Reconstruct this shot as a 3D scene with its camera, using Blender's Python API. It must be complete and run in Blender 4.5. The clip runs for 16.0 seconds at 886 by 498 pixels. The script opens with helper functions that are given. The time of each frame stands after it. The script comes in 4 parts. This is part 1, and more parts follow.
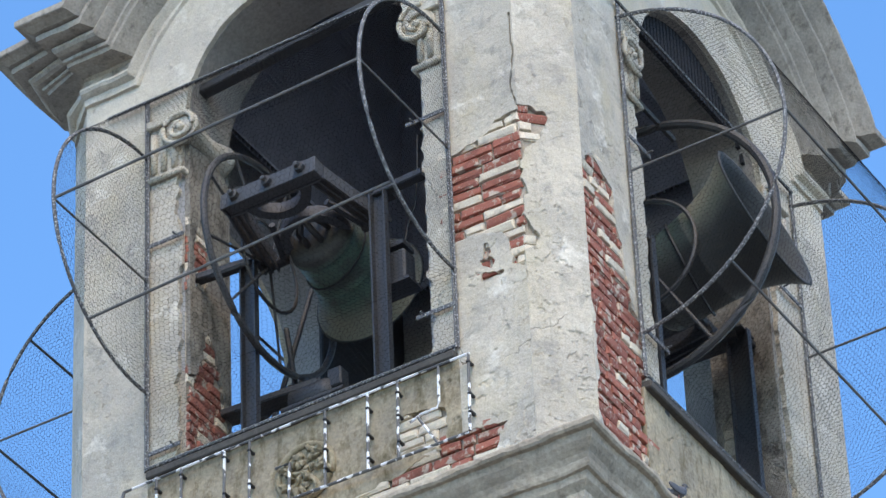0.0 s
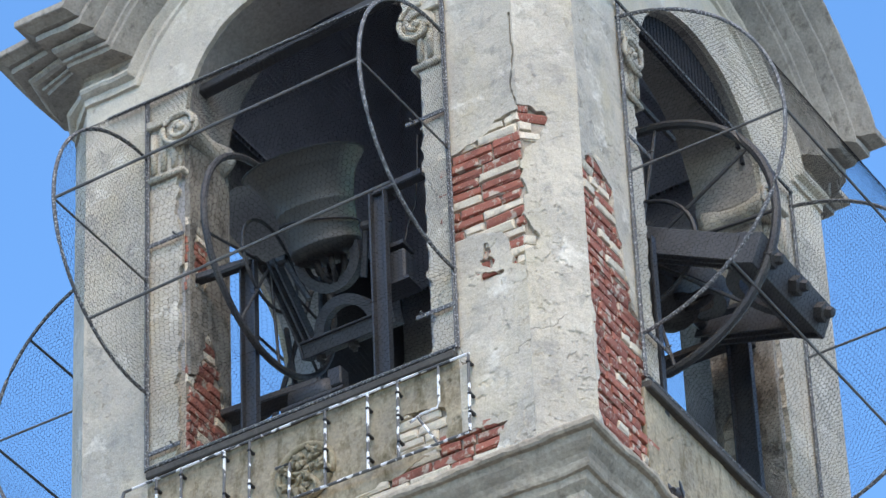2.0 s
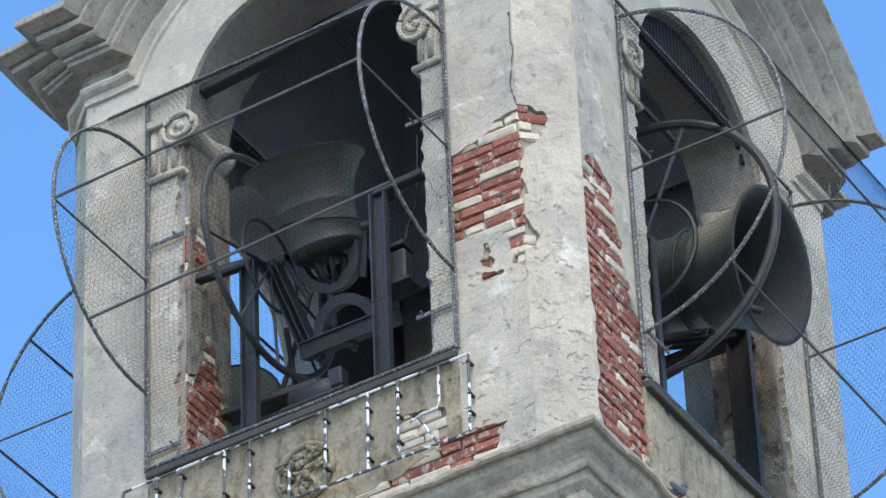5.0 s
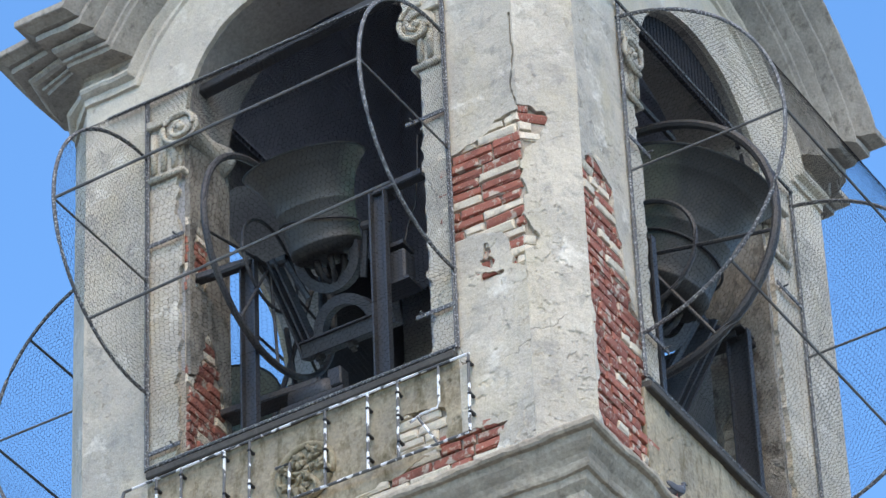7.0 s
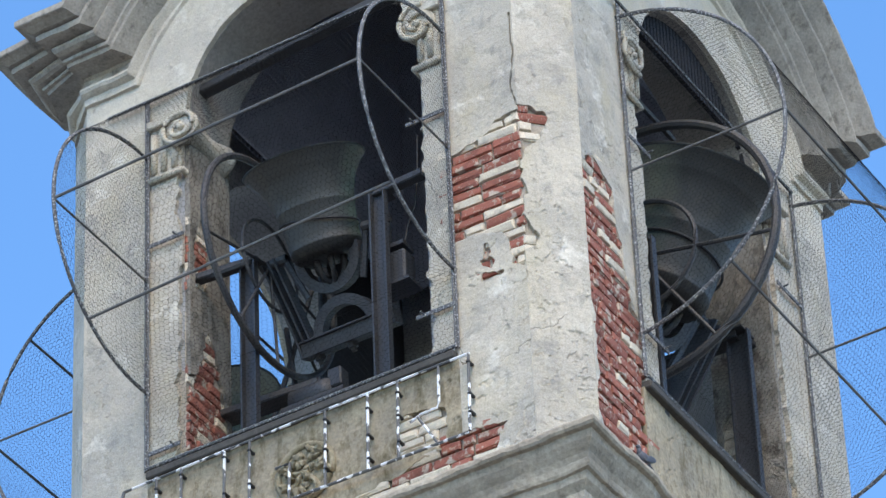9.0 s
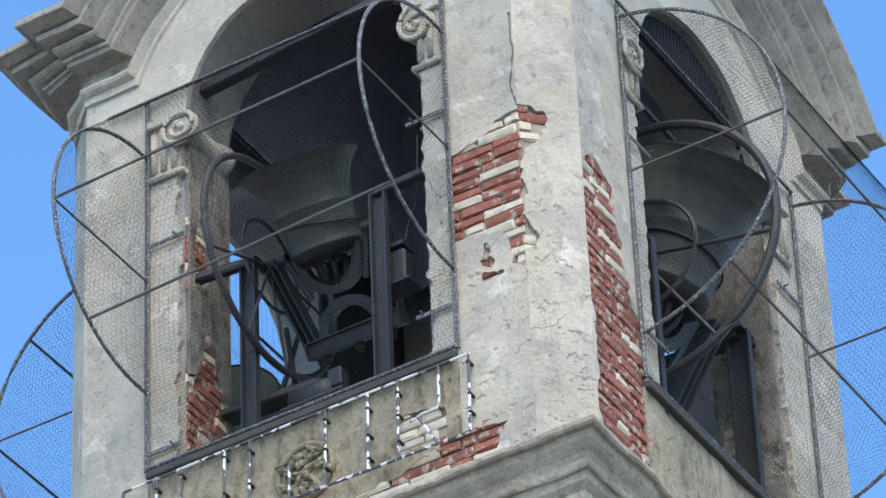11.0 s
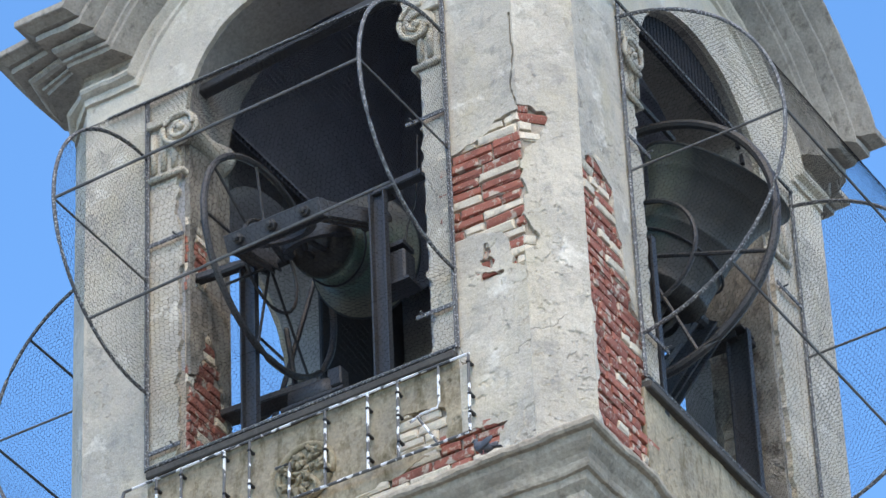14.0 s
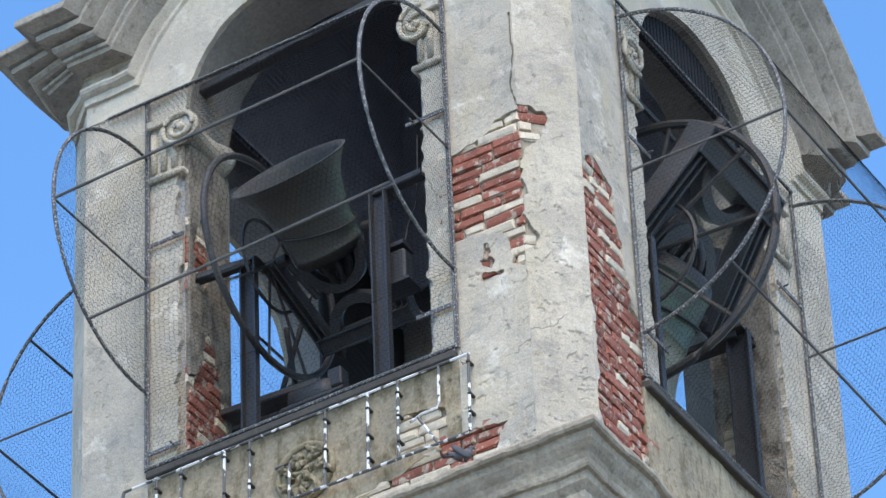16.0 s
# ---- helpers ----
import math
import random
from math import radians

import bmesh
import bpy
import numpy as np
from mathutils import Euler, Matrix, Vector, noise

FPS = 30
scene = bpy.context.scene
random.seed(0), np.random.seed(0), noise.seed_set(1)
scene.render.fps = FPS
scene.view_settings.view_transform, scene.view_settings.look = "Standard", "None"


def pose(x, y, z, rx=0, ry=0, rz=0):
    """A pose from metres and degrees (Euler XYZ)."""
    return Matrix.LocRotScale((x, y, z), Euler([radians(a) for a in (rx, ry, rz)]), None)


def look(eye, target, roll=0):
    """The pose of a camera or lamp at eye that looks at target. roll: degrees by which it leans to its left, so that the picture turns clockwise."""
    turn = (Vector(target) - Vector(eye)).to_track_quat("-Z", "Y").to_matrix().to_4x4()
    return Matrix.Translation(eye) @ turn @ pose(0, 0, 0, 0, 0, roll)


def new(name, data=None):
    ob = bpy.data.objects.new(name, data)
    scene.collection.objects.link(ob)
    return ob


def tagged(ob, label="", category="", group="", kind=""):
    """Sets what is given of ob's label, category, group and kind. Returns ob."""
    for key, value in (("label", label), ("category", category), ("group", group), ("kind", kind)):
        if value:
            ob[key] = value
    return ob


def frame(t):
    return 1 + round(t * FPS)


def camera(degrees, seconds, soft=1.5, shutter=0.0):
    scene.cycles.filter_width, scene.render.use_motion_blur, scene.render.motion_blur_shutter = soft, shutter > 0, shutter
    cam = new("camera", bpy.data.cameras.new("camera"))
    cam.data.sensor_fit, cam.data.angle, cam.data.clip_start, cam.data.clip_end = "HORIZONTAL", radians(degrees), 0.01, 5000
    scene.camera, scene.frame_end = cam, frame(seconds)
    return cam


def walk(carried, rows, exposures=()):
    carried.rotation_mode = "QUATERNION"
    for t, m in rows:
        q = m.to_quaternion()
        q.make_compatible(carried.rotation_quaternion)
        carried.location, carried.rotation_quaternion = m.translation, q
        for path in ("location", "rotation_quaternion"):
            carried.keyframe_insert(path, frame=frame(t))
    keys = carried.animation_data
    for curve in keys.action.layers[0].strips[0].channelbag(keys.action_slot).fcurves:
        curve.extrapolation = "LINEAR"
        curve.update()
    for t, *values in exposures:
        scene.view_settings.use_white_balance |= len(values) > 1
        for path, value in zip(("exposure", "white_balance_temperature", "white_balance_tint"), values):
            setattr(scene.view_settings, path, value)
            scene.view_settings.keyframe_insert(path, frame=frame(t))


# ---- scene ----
import collections

cam = camera(10.559, 16.0, soft=1.5, shutter=0.25)
EYE, AIM = (10.424, -19.506, 1.6), (-0.56, -0.475, 18.954)
walk(cam, [(0.0, look(EYE, AIM, -2.65)), (16.0, look(EYE, AIM, -2.65))], exposures=[(0.0, 1.34, 6700, 10), (16.0, 1.34, 6700, 10)])

# ---- world and light ----
world = bpy.data.worlds.new("sky")
scene.world = world
world.use_nodes = True
wn = world.node_tree.nodes
sky = wn.new("ShaderNodeTexSky")
sky.sky_type, sky.sun_disc = "NISHITA", False
SUN_DIR = Vector((0.57, -0.70, 1.08)).normalized()
sky.sun_elevation = math.asin(SUN_DIR.z)
sky.sun_rotation = math.atan2(SUN_DIR.x, SUN_DIR.y)
sky.air_density, sky.dust_density, sky.ozone_density = 1.0, 0.1, 3.0
wn["Background"].inputs["Strength"].default_value = 0.15
rich = wn.new("ShaderNodeHueSaturation")
rich.inputs["Saturation"].default_value = 1.18
world.node_tree.links.new(sky.outputs[0], rich.inputs["Color"])
world.node_tree.links.new(rich.outputs[0], wn["Background"].inputs["Color"])
sun = new("sun", bpy.data.lights.new("sun", "SUN"))
sun.data.energy, sun.data.angle, sun.data.color = 1.45, radians(45), (1.0, 0.83, 0.63)
sun.matrix_world = look(SUN_DIR * 60, (0, 0, 0))

# ---- materials ----


def mat(name, rough=0.8, metal=0.0):
    m = bpy.data.materials.new(name)
    m.use_nodes = True
    b = m.node_tree.nodes["Principled BSDF"]
    b.inputs["Roughness"].default_value, b.inputs["Metallic"].default_value = rough, metal
    return m, m.node_tree, b


def coords(nt):
    return nt.nodes.new("ShaderNodeTexCoord").outputs["Object"]


def noise_node(nt, scale, detail=6.0, rough=0.6, vec=None, stretch=None):
    n = nt.nodes.new("ShaderNodeTexNoise")
    n.inputs["Scale"].default_value, n.inputs["Detail"].default_value, n.inputs["Roughness"].default_value = scale, detail, rough
    v = vec or coords(nt)
    if stretch:
        mp = nt.nodes.new("ShaderNodeMapping")
        mp.inputs["Scale"].default_value = stretch
        nt.links.new(v, mp.inputs["Vector"])
        v = mp.outputs[0]
    nt.links.new(v, n.inputs["Vector"])
    return n.outputs["Fac"]


def ramp(nt, fac, stops):
    r = nt.nodes.new("ShaderNodeValToRGB")
    e = r.color_ramp.elements
    while len(e) < len(stops):
        e.new(0.5)
    for i, (p, c) in enumerate(stops):
        e[i].position, e[i].color = p, (*(c if isinstance(c, tuple) else (c, c, c)), 1)
    nt.links.new(fac, r.inputs[0])
    return r.outputs[0]


def mix(nt, fac, a, b, blend="MIX"):
    m = nt.nodes.new("ShaderNodeMix")
    m.data_type, m.blend_type = "RGBA", blend
    for sock, v in ((m.inputs[0], fac), (m.inputs[6], a), (m.inputs[7], b)):
        if isinstance(v, (int, float)):
            sock.default_value = v
        elif isinstance(v, tuple):
            sock.default_value = (*v, 1)
        else:
            nt.links.new(v, sock)
    return m.outputs[2]


def bump(nt, bsdf, height, strength=0.4, dist=0.01):
    b = nt.nodes.new("ShaderNodeBump")
    b.inputs["Strength"].default_value, b.inputs["Distance"].default_value = strength, dist
    nt.links.new(height, b.inputs["Height"])
    nt.links.new(b.outputs[0], bsdf.inputs["Normal"])


def weathered(name, base, tint, dark, rough=0.9, grain=60, big=1.3, relief=0.35, metal=0.0, dark_at=(0.60, 0.74), spec=None):
    """A worn mineral or metal surface: two tints in large clouds, dark blotches and grain."""
    m, nt, b = mat(name, rough, metal)
    if spec is not None:
        b.inputs["Specular IOR Level"].default_value = spec
    c = mix(nt, ramp(nt, noise_node(nt, big, 5), [(0.38, 0.0), (0.62, 1.0)]), base, tint)
    c = mix(nt, ramp(nt, noise_node(nt, big * 3.1, 8, 0.7, stretch=(1, 1, 0.45)), [(dark_at[0], 0.0), (dark_at[1], 1.0)]), c, dark)
    g = noise_node(nt, grain, 4)
    c = mix(nt, 0.35, c, ramp(nt, g, [(0.3, 0.25), (0.7, 0.8)]), "OVERLAY")
    nt.links.new(c, b.inputs["Base Color"])
    f = noise_node(nt, grain * 0.35, 8, 0.65)
    bump(nt, b, f, relief, 0.012)
    return m


def plaster_mat(name="old_lime_plaster", grime=1.0, lift=1.0):
    m, nt, b = mat(name, 0.92)
    v = coords(nt)
    c = mix(nt, ramp(nt, noise_node(nt, 1.3, 4, 0.55, v), [(0.42, 0.0), (0.56, 1.0)]), tuple(lift * x for x in (0.53, 0.475, 0.38)), tuple(lift * x for x in (0.42, 0.382, 0.315)))
    c = mix(nt, ramp(nt, noise_node(nt, 2.6, 6, 0.65, v, (1, 1, 0.45)), [(0.50, 0.0), (0.68, 0.8)]), c, (0.48, 0.42, 0.30))
    c = mix(nt, ramp(nt, noise_node(nt, 4.3, 9, 0.75, v), [(0.52, 0.0), (0.64, 0.85 * grime)]), c, (0.30, 0.28, 0.24))
    c = mix(nt, ramp(nt, noise_node(nt, 7.0, 7, 0.7, v, (1.8, 1.8, 0.22)), [(0.56, 0.0), (0.74, 0.6 * grime)]), c, (0.28, 0.265, 0.23))
    c = mix(nt, ramp(nt, noise_node(nt, 3.1, 8, 0.7, v), [(0.56, 0.0), (0.64, 0.85)]), c, (0.66, 0.615, 0.52))
    c = mix(nt, ramp(nt, noise_node(nt, 24.0, 8, 0.8, v), [(0.61, 0.0), (0.70, 0.6 * grime)]), c, (0.20, 0.188, 0.16))
    c = mix(nt, 0.35, c, ramp(nt, noise_node(nt, 95.0, 3, 0.6, v), [(0.3, 0.28), (0.7, 0.74)]), "OVERLAY")
    # hair cracks along the borders of large cells
    vo = nt.nodes.new("ShaderNodeTexVoronoi")
    vo.feature = "DISTANCE_TO_EDGE"
    vo.inputs["Scale"].default_value = 1.15
    warp = nt.nodes.new("ShaderNodeMix")
    warp.data_type, warp.blend_type = "RGBA", "LINEAR_LIGHT"
    warp.inputs[0].default_value = 0.13
    wob = nt.nodes.new("ShaderNodeTexNoise")
    wob.inputs["Scale"].default_value, wob.inputs["Detail"].default_value = 5.0, 6.0
    nt.links.new(v, wob.inputs["Vector"])
    nt.links.new(v, warp.inputs[6])
    nt.links.new(wob.outputs["Color"], warp.inputs[7])
    nt.links.new(warp.outputs[2], vo.inputs["Vector"])
    crack = ramp(nt, vo.outputs["Distance"], [(0.0, 1.0), (0.005, 0.0)])
    patchy = ramp(nt, noise_node(nt, 1.7, 3, 0.5, v), [(0.55, 0.0), (0.62, 0.8)])
    both = mix(nt, 1.0, crack, patchy, "MULTIPLY")
    c = mix(nt, both, c, (0.17, 0.16, 0.14))
    nt.links.new(c, b.inputs["Base Color"])
    h = mix(nt, 0.5, noise_node(nt, 11.0, 9, 0.75, v), noise_node(nt, 30.0, 6, 0.6, v))
    h = mix(nt, both, h, (0.0, 0.0, 0.0))
    pits = ramp(nt, noise_node(nt, 17.0, 7, 0.72, v), [(0.57, 0.0), (0.63, 1.0)])
    h = mix(nt, mix(nt, 1.0, pits, ramp(nt, noise_node(nt, 2.2, 3, 0.5, v), [(0.44, 0.0), (0.58, 1.0)]), "MULTIPLY"), h, (0.1, 0.1, 0.1))
    bump(nt, b, h, 0.75, 0.02)
    return m


def brick_mat(name, red, pale, cover):
    m, nt, b = mat(name, 0.88)
    info = nt.nodes.new("ShaderNodeObjectInfo").outputs["Random"]
    place = nt.nodes.new("ShaderNodeVectorMath")
    place.operation = "ADD"
    nt.links.new(coords(nt), place.inputs[0])
    shift = nt.nodes.new("ShaderNodeMath")
    shift.operation = "MULTIPLY"
    shift.inputs[1].default_value = 40.0
    nt.links.new(info, shift.inputs[0])
    nt.links.new(shift.outputs[0], place.inputs[1])
    place = place.outputs[0]
    c = mix(nt, info, red, tuple(x * 1.55 for x in red))
    c = mix(nt, ramp(nt, noise_node(nt, 14, 3, 0.5, place), [(cover + 0.04, 0.0), (cover + 0.09, 0.85)]), c, pale)
    c = mix(nt, ramp(nt, noise_node(nt, 30, 7, 0.7, place), [(cover + 0.03, 0.0), (cover + 0.13, 0.8)]), c, pale)
    c = mix(nt, ramp(nt, noise_node(nt, 9, 5, 0.6, place), [(0.55, 0.0), (0.68, 0.6)]), c, tuple(0.45 * x for x in red))
    c = mix(nt, 0.4, c, ramp(nt, noise_node(nt, 120, 4), [(0.3, 0.25), (0.7, 0.75)]), "OVERLAY")
    nt.links.new(c, b.inputs["Base Color"])
    bump(nt, b, noise_node(nt, 45, 7, 0.7), 0.6, 0.008)
    return m


def patina_mat(name, base, green, lo, hi):
    """Bronze that has weathered green on the side turned to the rain (-y) and stayed brown on the other."""
    m, nt, b = mat(name, 0.6, 0.15)
    sep = nt.nodes.new("ShaderNodeSeparateXYZ")
    nt.links.new(coords(nt), sep.inputs[0])
    side = nt.nodes.new("ShaderNodeMapRange")
    side.inputs["From Min"].default_value, side.inputs["From Max"].default_value = 0.14, -0.12
    nt.links.new(sep.outputs["Y"], side.inputs["Value"])
    f = ramp(nt, noise_node(nt, 3.2, 7, 0.65, None, (1, 1, 2.2)), [(lo, 0.25), (hi, 1.0)])
    f = mix(nt, 1.0, f, side.outputs[0], "MULTIPLY")
    c = mix(nt, f, base, green)
    lip = nt.nodes.new("ShaderNodeMapRange")
    lip.inputs["From Min"].default_value, lip.inputs["From Max"].default_value = -0.30, -0.42
    nt.links.new(sep.outputs["Z"], lip.inputs["Value"])
    c = mix(nt, mix(nt, 1.0, lip.outputs[0], side.outputs[0], "MULTIPLY"), c, (0.22, 0.21, 0.155))
    # the flat of the crown darkened in place of shade under the headstock
    crown = nt.nodes.new("ShaderNodeMapRange")
    crown.inputs["From Min"].default_value, crown.inputs["From Max"].default_value = 0.0, 0.06
    nt.links.new(sep.outputs["Z"], crown.inputs["Value"])
    c = mix(nt, crown.outputs[0], c, (0.035, 0.033, 0.03))
    c = mix(nt, ramp(nt, noise_node(nt, 9, 8, 0.7, None, (1.5, 1.5, 0.4)), [(0.52, 0.0), (0.72, 0.75)]), c, (0.085, 0.08, 0.065))
    c = mix(nt, 0.35, c, ramp(nt, noise_node(nt, 70, 4), [(0.3, 0.3), (0.7, 0.7)]), "OVERLAY")
    nt.links.new(c, b.inputs["Base Color"])
    bump(nt, b, noise_node(nt, 40, 6), 0.3, 0.005)
    return m


def wrapped_mat():
    """Weathered bar with pale flakes of old paint and droppings."""
    m, nt, b = mat("flaking_iron", 0.7)
    c = mix(nt, ramp(nt, noise_node(nt, 75, 3, 0.5), [(0.55, 0.0), (0.60, 0.85)]), (0.085, 0.085, 0.087), (0.42, 0.42, 0.41))
    nt.links.new(c, b.inputs["Base Color"])
    bump(nt, b, noise_node(nt, 60, 4), 0.5, 0.004)
    return m


def white_bar_mat(name, scale, bare):
    m, nt, b = mat(name, 0.6)
    c = mix(nt, ramp(nt, noise_node(nt, scale, 2, 0.4), [(bare, 0.0), (bare + 0.03, 1.0)]), (0.10, 0.10, 0.10), (0.82, 0.82, 0.82))
    nt.links.new(c, b.inputs["Base Color"])
    return m


M_PLASTER = plaster_mat()
M_CLEAN = plaster_mat("sheltered_cream_plaster", 0.35, 1.16)
M_PARAPET = weathered("stained_plaster", (0.37, 0.31, 0.21), (0.27, 0.23, 0.165), (0.115, 0.09, 0.045), grain=45, big=2.6, relief=0.8, dark_at=(0.48, 0.66))
M_MORTAR = weathered("lime_mortar", (0.40, 0.345, 0.27), (0.32, 0.275, 0.215), (0.18, 0.148, 0.11), grain=80, big=4)
# Weathered stone, its base darkened in place of shade under the cornice
M_STONE = weathered("shade_toned_cornice_stone", (0.36, 0.325, 0.27), (0.27, 0.245, 0.207), (0.12, 0.108, 0.09), grain=55, big=4.5, relief=0.5, dark_at=(0.52, 0.72))
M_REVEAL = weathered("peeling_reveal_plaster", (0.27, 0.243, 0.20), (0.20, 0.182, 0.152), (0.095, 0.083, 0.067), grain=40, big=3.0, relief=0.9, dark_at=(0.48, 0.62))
M_STONE_WARM = weathered("worn_string_course_stone", (0.42, 0.36, 0.275), (0.30, 0.252, 0.19), (0.13, 0.107, 0.077), grain=40, big=3.4, relief=0.7, dark_at=(0.54, 0.74))
M_SILL = weathered("dark_sill_stone", (0.07, 0.064, 0.056), (0.052, 0.048, 0.042), (0.12, 0.107, 0.088), grain=40, big=3.5, relief=0.7)
# Inner plaster's copy for the south and east arches, toned for their light
M_ARCH = weathered("light_toned_arch_lining", (0.32, 0.295, 0.265), (0.26, 0.24, 0.215), (0.14, 0.128, 0.11), grain=40, big=2.2, relief=0.7)
# Inner plaster raised in tone to stand in for lens haze
M_INSIDE = weathered("haze_lifted_plaster", (0.34, 0.335, 0.33), (0.27, 0.267, 0.262), (0.17, 0.168, 0.165), grain=50, big=2.0)
M_BRICK = brick_mat("old_red_brick", (0.235, 0.08, 0.054), (0.50, 0.43, 0.34), 0.525)
M_BRICK_PALE = brick_mat("limewashed_brick", (0.49, 0.42, 0.32), (0.62, 0.55, 0.43), 0.44)
M_IRON = weathered("dark_iron", (0.045, 0.046, 0.05), (0.07, 0.066, 0.062), (0.03, 0.025, 0.02), rough=0.6, grain=70, big=5, relief=0.2, metal=0.3)
M_STEEL = weathered("grey_painted_steel", (0.05, 0.053, 0.06), (0.04, 0.042, 0.046), (0.03, 0.028, 0.027), rough=0.55, grain=60, big=4, relief=0.15, metal=0.2)
M_HEAD = weathered("dark_grey_headstock_steel", (0.07, 0.073, 0.08), (0.057, 0.058, 0.063), (0.10, 0.095, 0.088), rough=0.65, grain=60, big=5, relief=0.25, metal=0.15)
M_BAR = wrapped_mat()
M_WHITE = white_bar_mat("white_flaking_paint", 13, 0.47)
M_DASHED = white_bar_mat("mostly_flaked_white_paint", 17, 0.53)
M_ROD = weathered("grey_rusting_rod", (0.11, 0.108, 0.105), (0.15, 0.147, 0.14), (0.06, 0.05, 0.042), rough=0.75, grain=60, big=6, metal=0.1)
M_WIRE = weathered("galvanised_wire", (0.014, 0.014, 0.015), (0.011, 0.011, 0.012), (0.009, 0.009, 0.009), rough=0.9, metal=0.0, big=3, spec=0.05)
M_GREEN = patina_mat("green_bronze_patina", (0.075, 0.073, 0.066), (0.125, 0.205, 0.158), 0.38, 0.56)
M_BRONZE = patina_mat("grey_bronze", (0.05, 0.05, 0.047), (0.08, 0.13, 0.102), 0.38, 0.58)
M_BELL_INSIDE = weathered("dark_bell_inside", (0.034, 0.036, 0.038), (0.044, 0.048, 0.047), (0.026, 0.026, 0.027), rough=0.85, grain=50, big=4)
# Shaded copy of the board colour, for slats that stand nearer the light
M_SLAT = weathered("shade_toned_slats", (0.03, 0.031, 0.035), (0.026, 0.027, 0.03), (0.02, 0.02, 0.022), rough=0.9, grain=60, big=3, spec=0.1)
# Dark boards painted pale blue-grey in place of lens haze
M_LIFTED_BOARD = weathered("haze_lifted_boards", (0.50, 0.515, 0.58), (0.42, 0.435, 0.49), (0.30, 0.31, 0.345), rough=0.8, grain=60, big=3)
M_ROSETTE = weathered("lichen_stained_stucco", (0.31, 0.265, 0.175), (0.23, 0.195, 0.125), (0.10, 0.083, 0.05), grain=50, big=7, relief=0.9, dark_at=(0.52, 0.68))
M_RUBBER = mat("black_cable", 0.6)[0]
M_RUBBER.node_tree.nodes["Principled BSDF"].inputs["Base Color"].default_value = (0.02, 0.02, 0.022, 1)

# ---- mesh tools ----


def part(name, bm, material, parent=None, label="", m=None, smooth=False):
    """Link a bmesh as one mesh object under a thing or a part."""
    me = bpy.data.meshes.new(name)
    bmesh.ops.recalc_face_normals(bm, faces=bm.faces)
    bm.to_mesh(me)
    bm.free()
    me.materials.append(material)
    if smooth:
        for p in me.polygons:
            p.use_smooth = True
    ob = new(name, me)
    if parent:
        ob.parent = parent
    if m is not None:
        ob.matrix_basis = m
    if label:
        ob["label"] = label
    return ob


def raw(name, verts, faces, material, parent=None, label="", smooth=False):
    me = bpy.data.meshes.new(name)
    me.from_pydata([tuple(v) for v in verts], [], faces)
    me.materials.append(material)
    if smooth:
        for p in me.polygons:
            p.use_smooth = True
    ob = new(name, me)
    if parent:
        ob.parent = parent
    if label:
        ob["label"] = label
    return ob


def box(bm, x0, x1, y0, y1, z0, z1, bevel=0.0, m=None):
    mm = Matrix.Translation(((x0 + x1) / 2, (y0 + y1) / 2, (z0 + z1) / 2)) @ Matrix.Diagonal((x1 - x0, y1 - y0, z1 - z0, 1))
    g = bmesh.ops.create_cube(bm, size=1.0, matrix=(m @ mm) if m else mm)
    if bevel:
        es = list({e for v in g["verts"] for e in v.link_edges})
        bmesh.ops.bevel(bm, geom=es, offset=bevel, segments=1, affect="EDGES")
    return bm


def tube(bm, pts, r, sides=6, closed=False):
    """A round bar along a polyline."""
    pts = [Vector(p) for p in pts]
    n, rings = len(pts), []
    for i, p in enumerate(pts):
        a = pts[(i - 1) % n] if closed or i else p
        b = pts[(i + 1) % n] if closed or i < n - 1 else p
        t = (b - a).normalized()
        u = t.cross(Vector((0, 0, 1)) if abs(t.z) < 0.9 else Vector((1, 0, 0))).normalized()
        w = t.cross(u)
        rings.append([bm.verts.new(p + (u * math.cos(k * 2 * math.pi / sides) + w * math.sin(k * 2 * math.pi / sides)) * r) for k in range(sides)])
    for i in range(n if closed else n - 1):
        q0, q1 = rings[i], rings[(i + 1) % n]
        for k in range(sides):
            bm.faces.new((q0[k], q0[(k + 1) % sides], q1[(k + 1) % sides], q1[k]))
    if not closed:
        bm.faces.new(rings[0][::-1])
        bm.faces.new(rings[-1])
    return bm


def lathe(bm, profile, seg=48, m=None):
    """Turn (radius, z) points round the z axis."""
    rings = []
    for r, z in profile:
        rings.append([bm.verts.new((m or Matrix()) @ Vector((r * math.cos(k * 2 * math.pi / seg), r * math.sin(k * 2 * math.pi / seg), z))) for k in range(seg)])
    for a, b in zip(rings, rings[1:]):
        for k in range(seg):
            bm.faces.new((a[k], a[(k + 1) % seg], b[(k + 1) % seg], b[k]))
    bm.faces.new(rings[0][::-1])
    bm.faces.new(rings[-1])
    return bm


def inside(poly, x, y):
    hit, j = False, len(poly) - 1
    for i in range(len(poly)):
        (xi, yi), (xj, yj) = poly[i], poly[j]
        if (yi > y) != (yj > y) and x < (xj - xi) * (y - yi) / (yj - yi) + xi:
            hit = not hit
        j = i
    return hit


def near(line, u, z):
    """Distance of a point from a polyline."""
    best = 9.0
    for (a, b), (c, d) in zip(line, line[1:]):
        t = max(0.0, min(1.0, ((u - a) * (c - a) + (z - b) * (d - b)) / ((c - a) ** 2 + (d - b) ** 2)))
        best = min(best, math.hypot(u - a - t * (c - a), z - b - t * (d - b)))
    return best


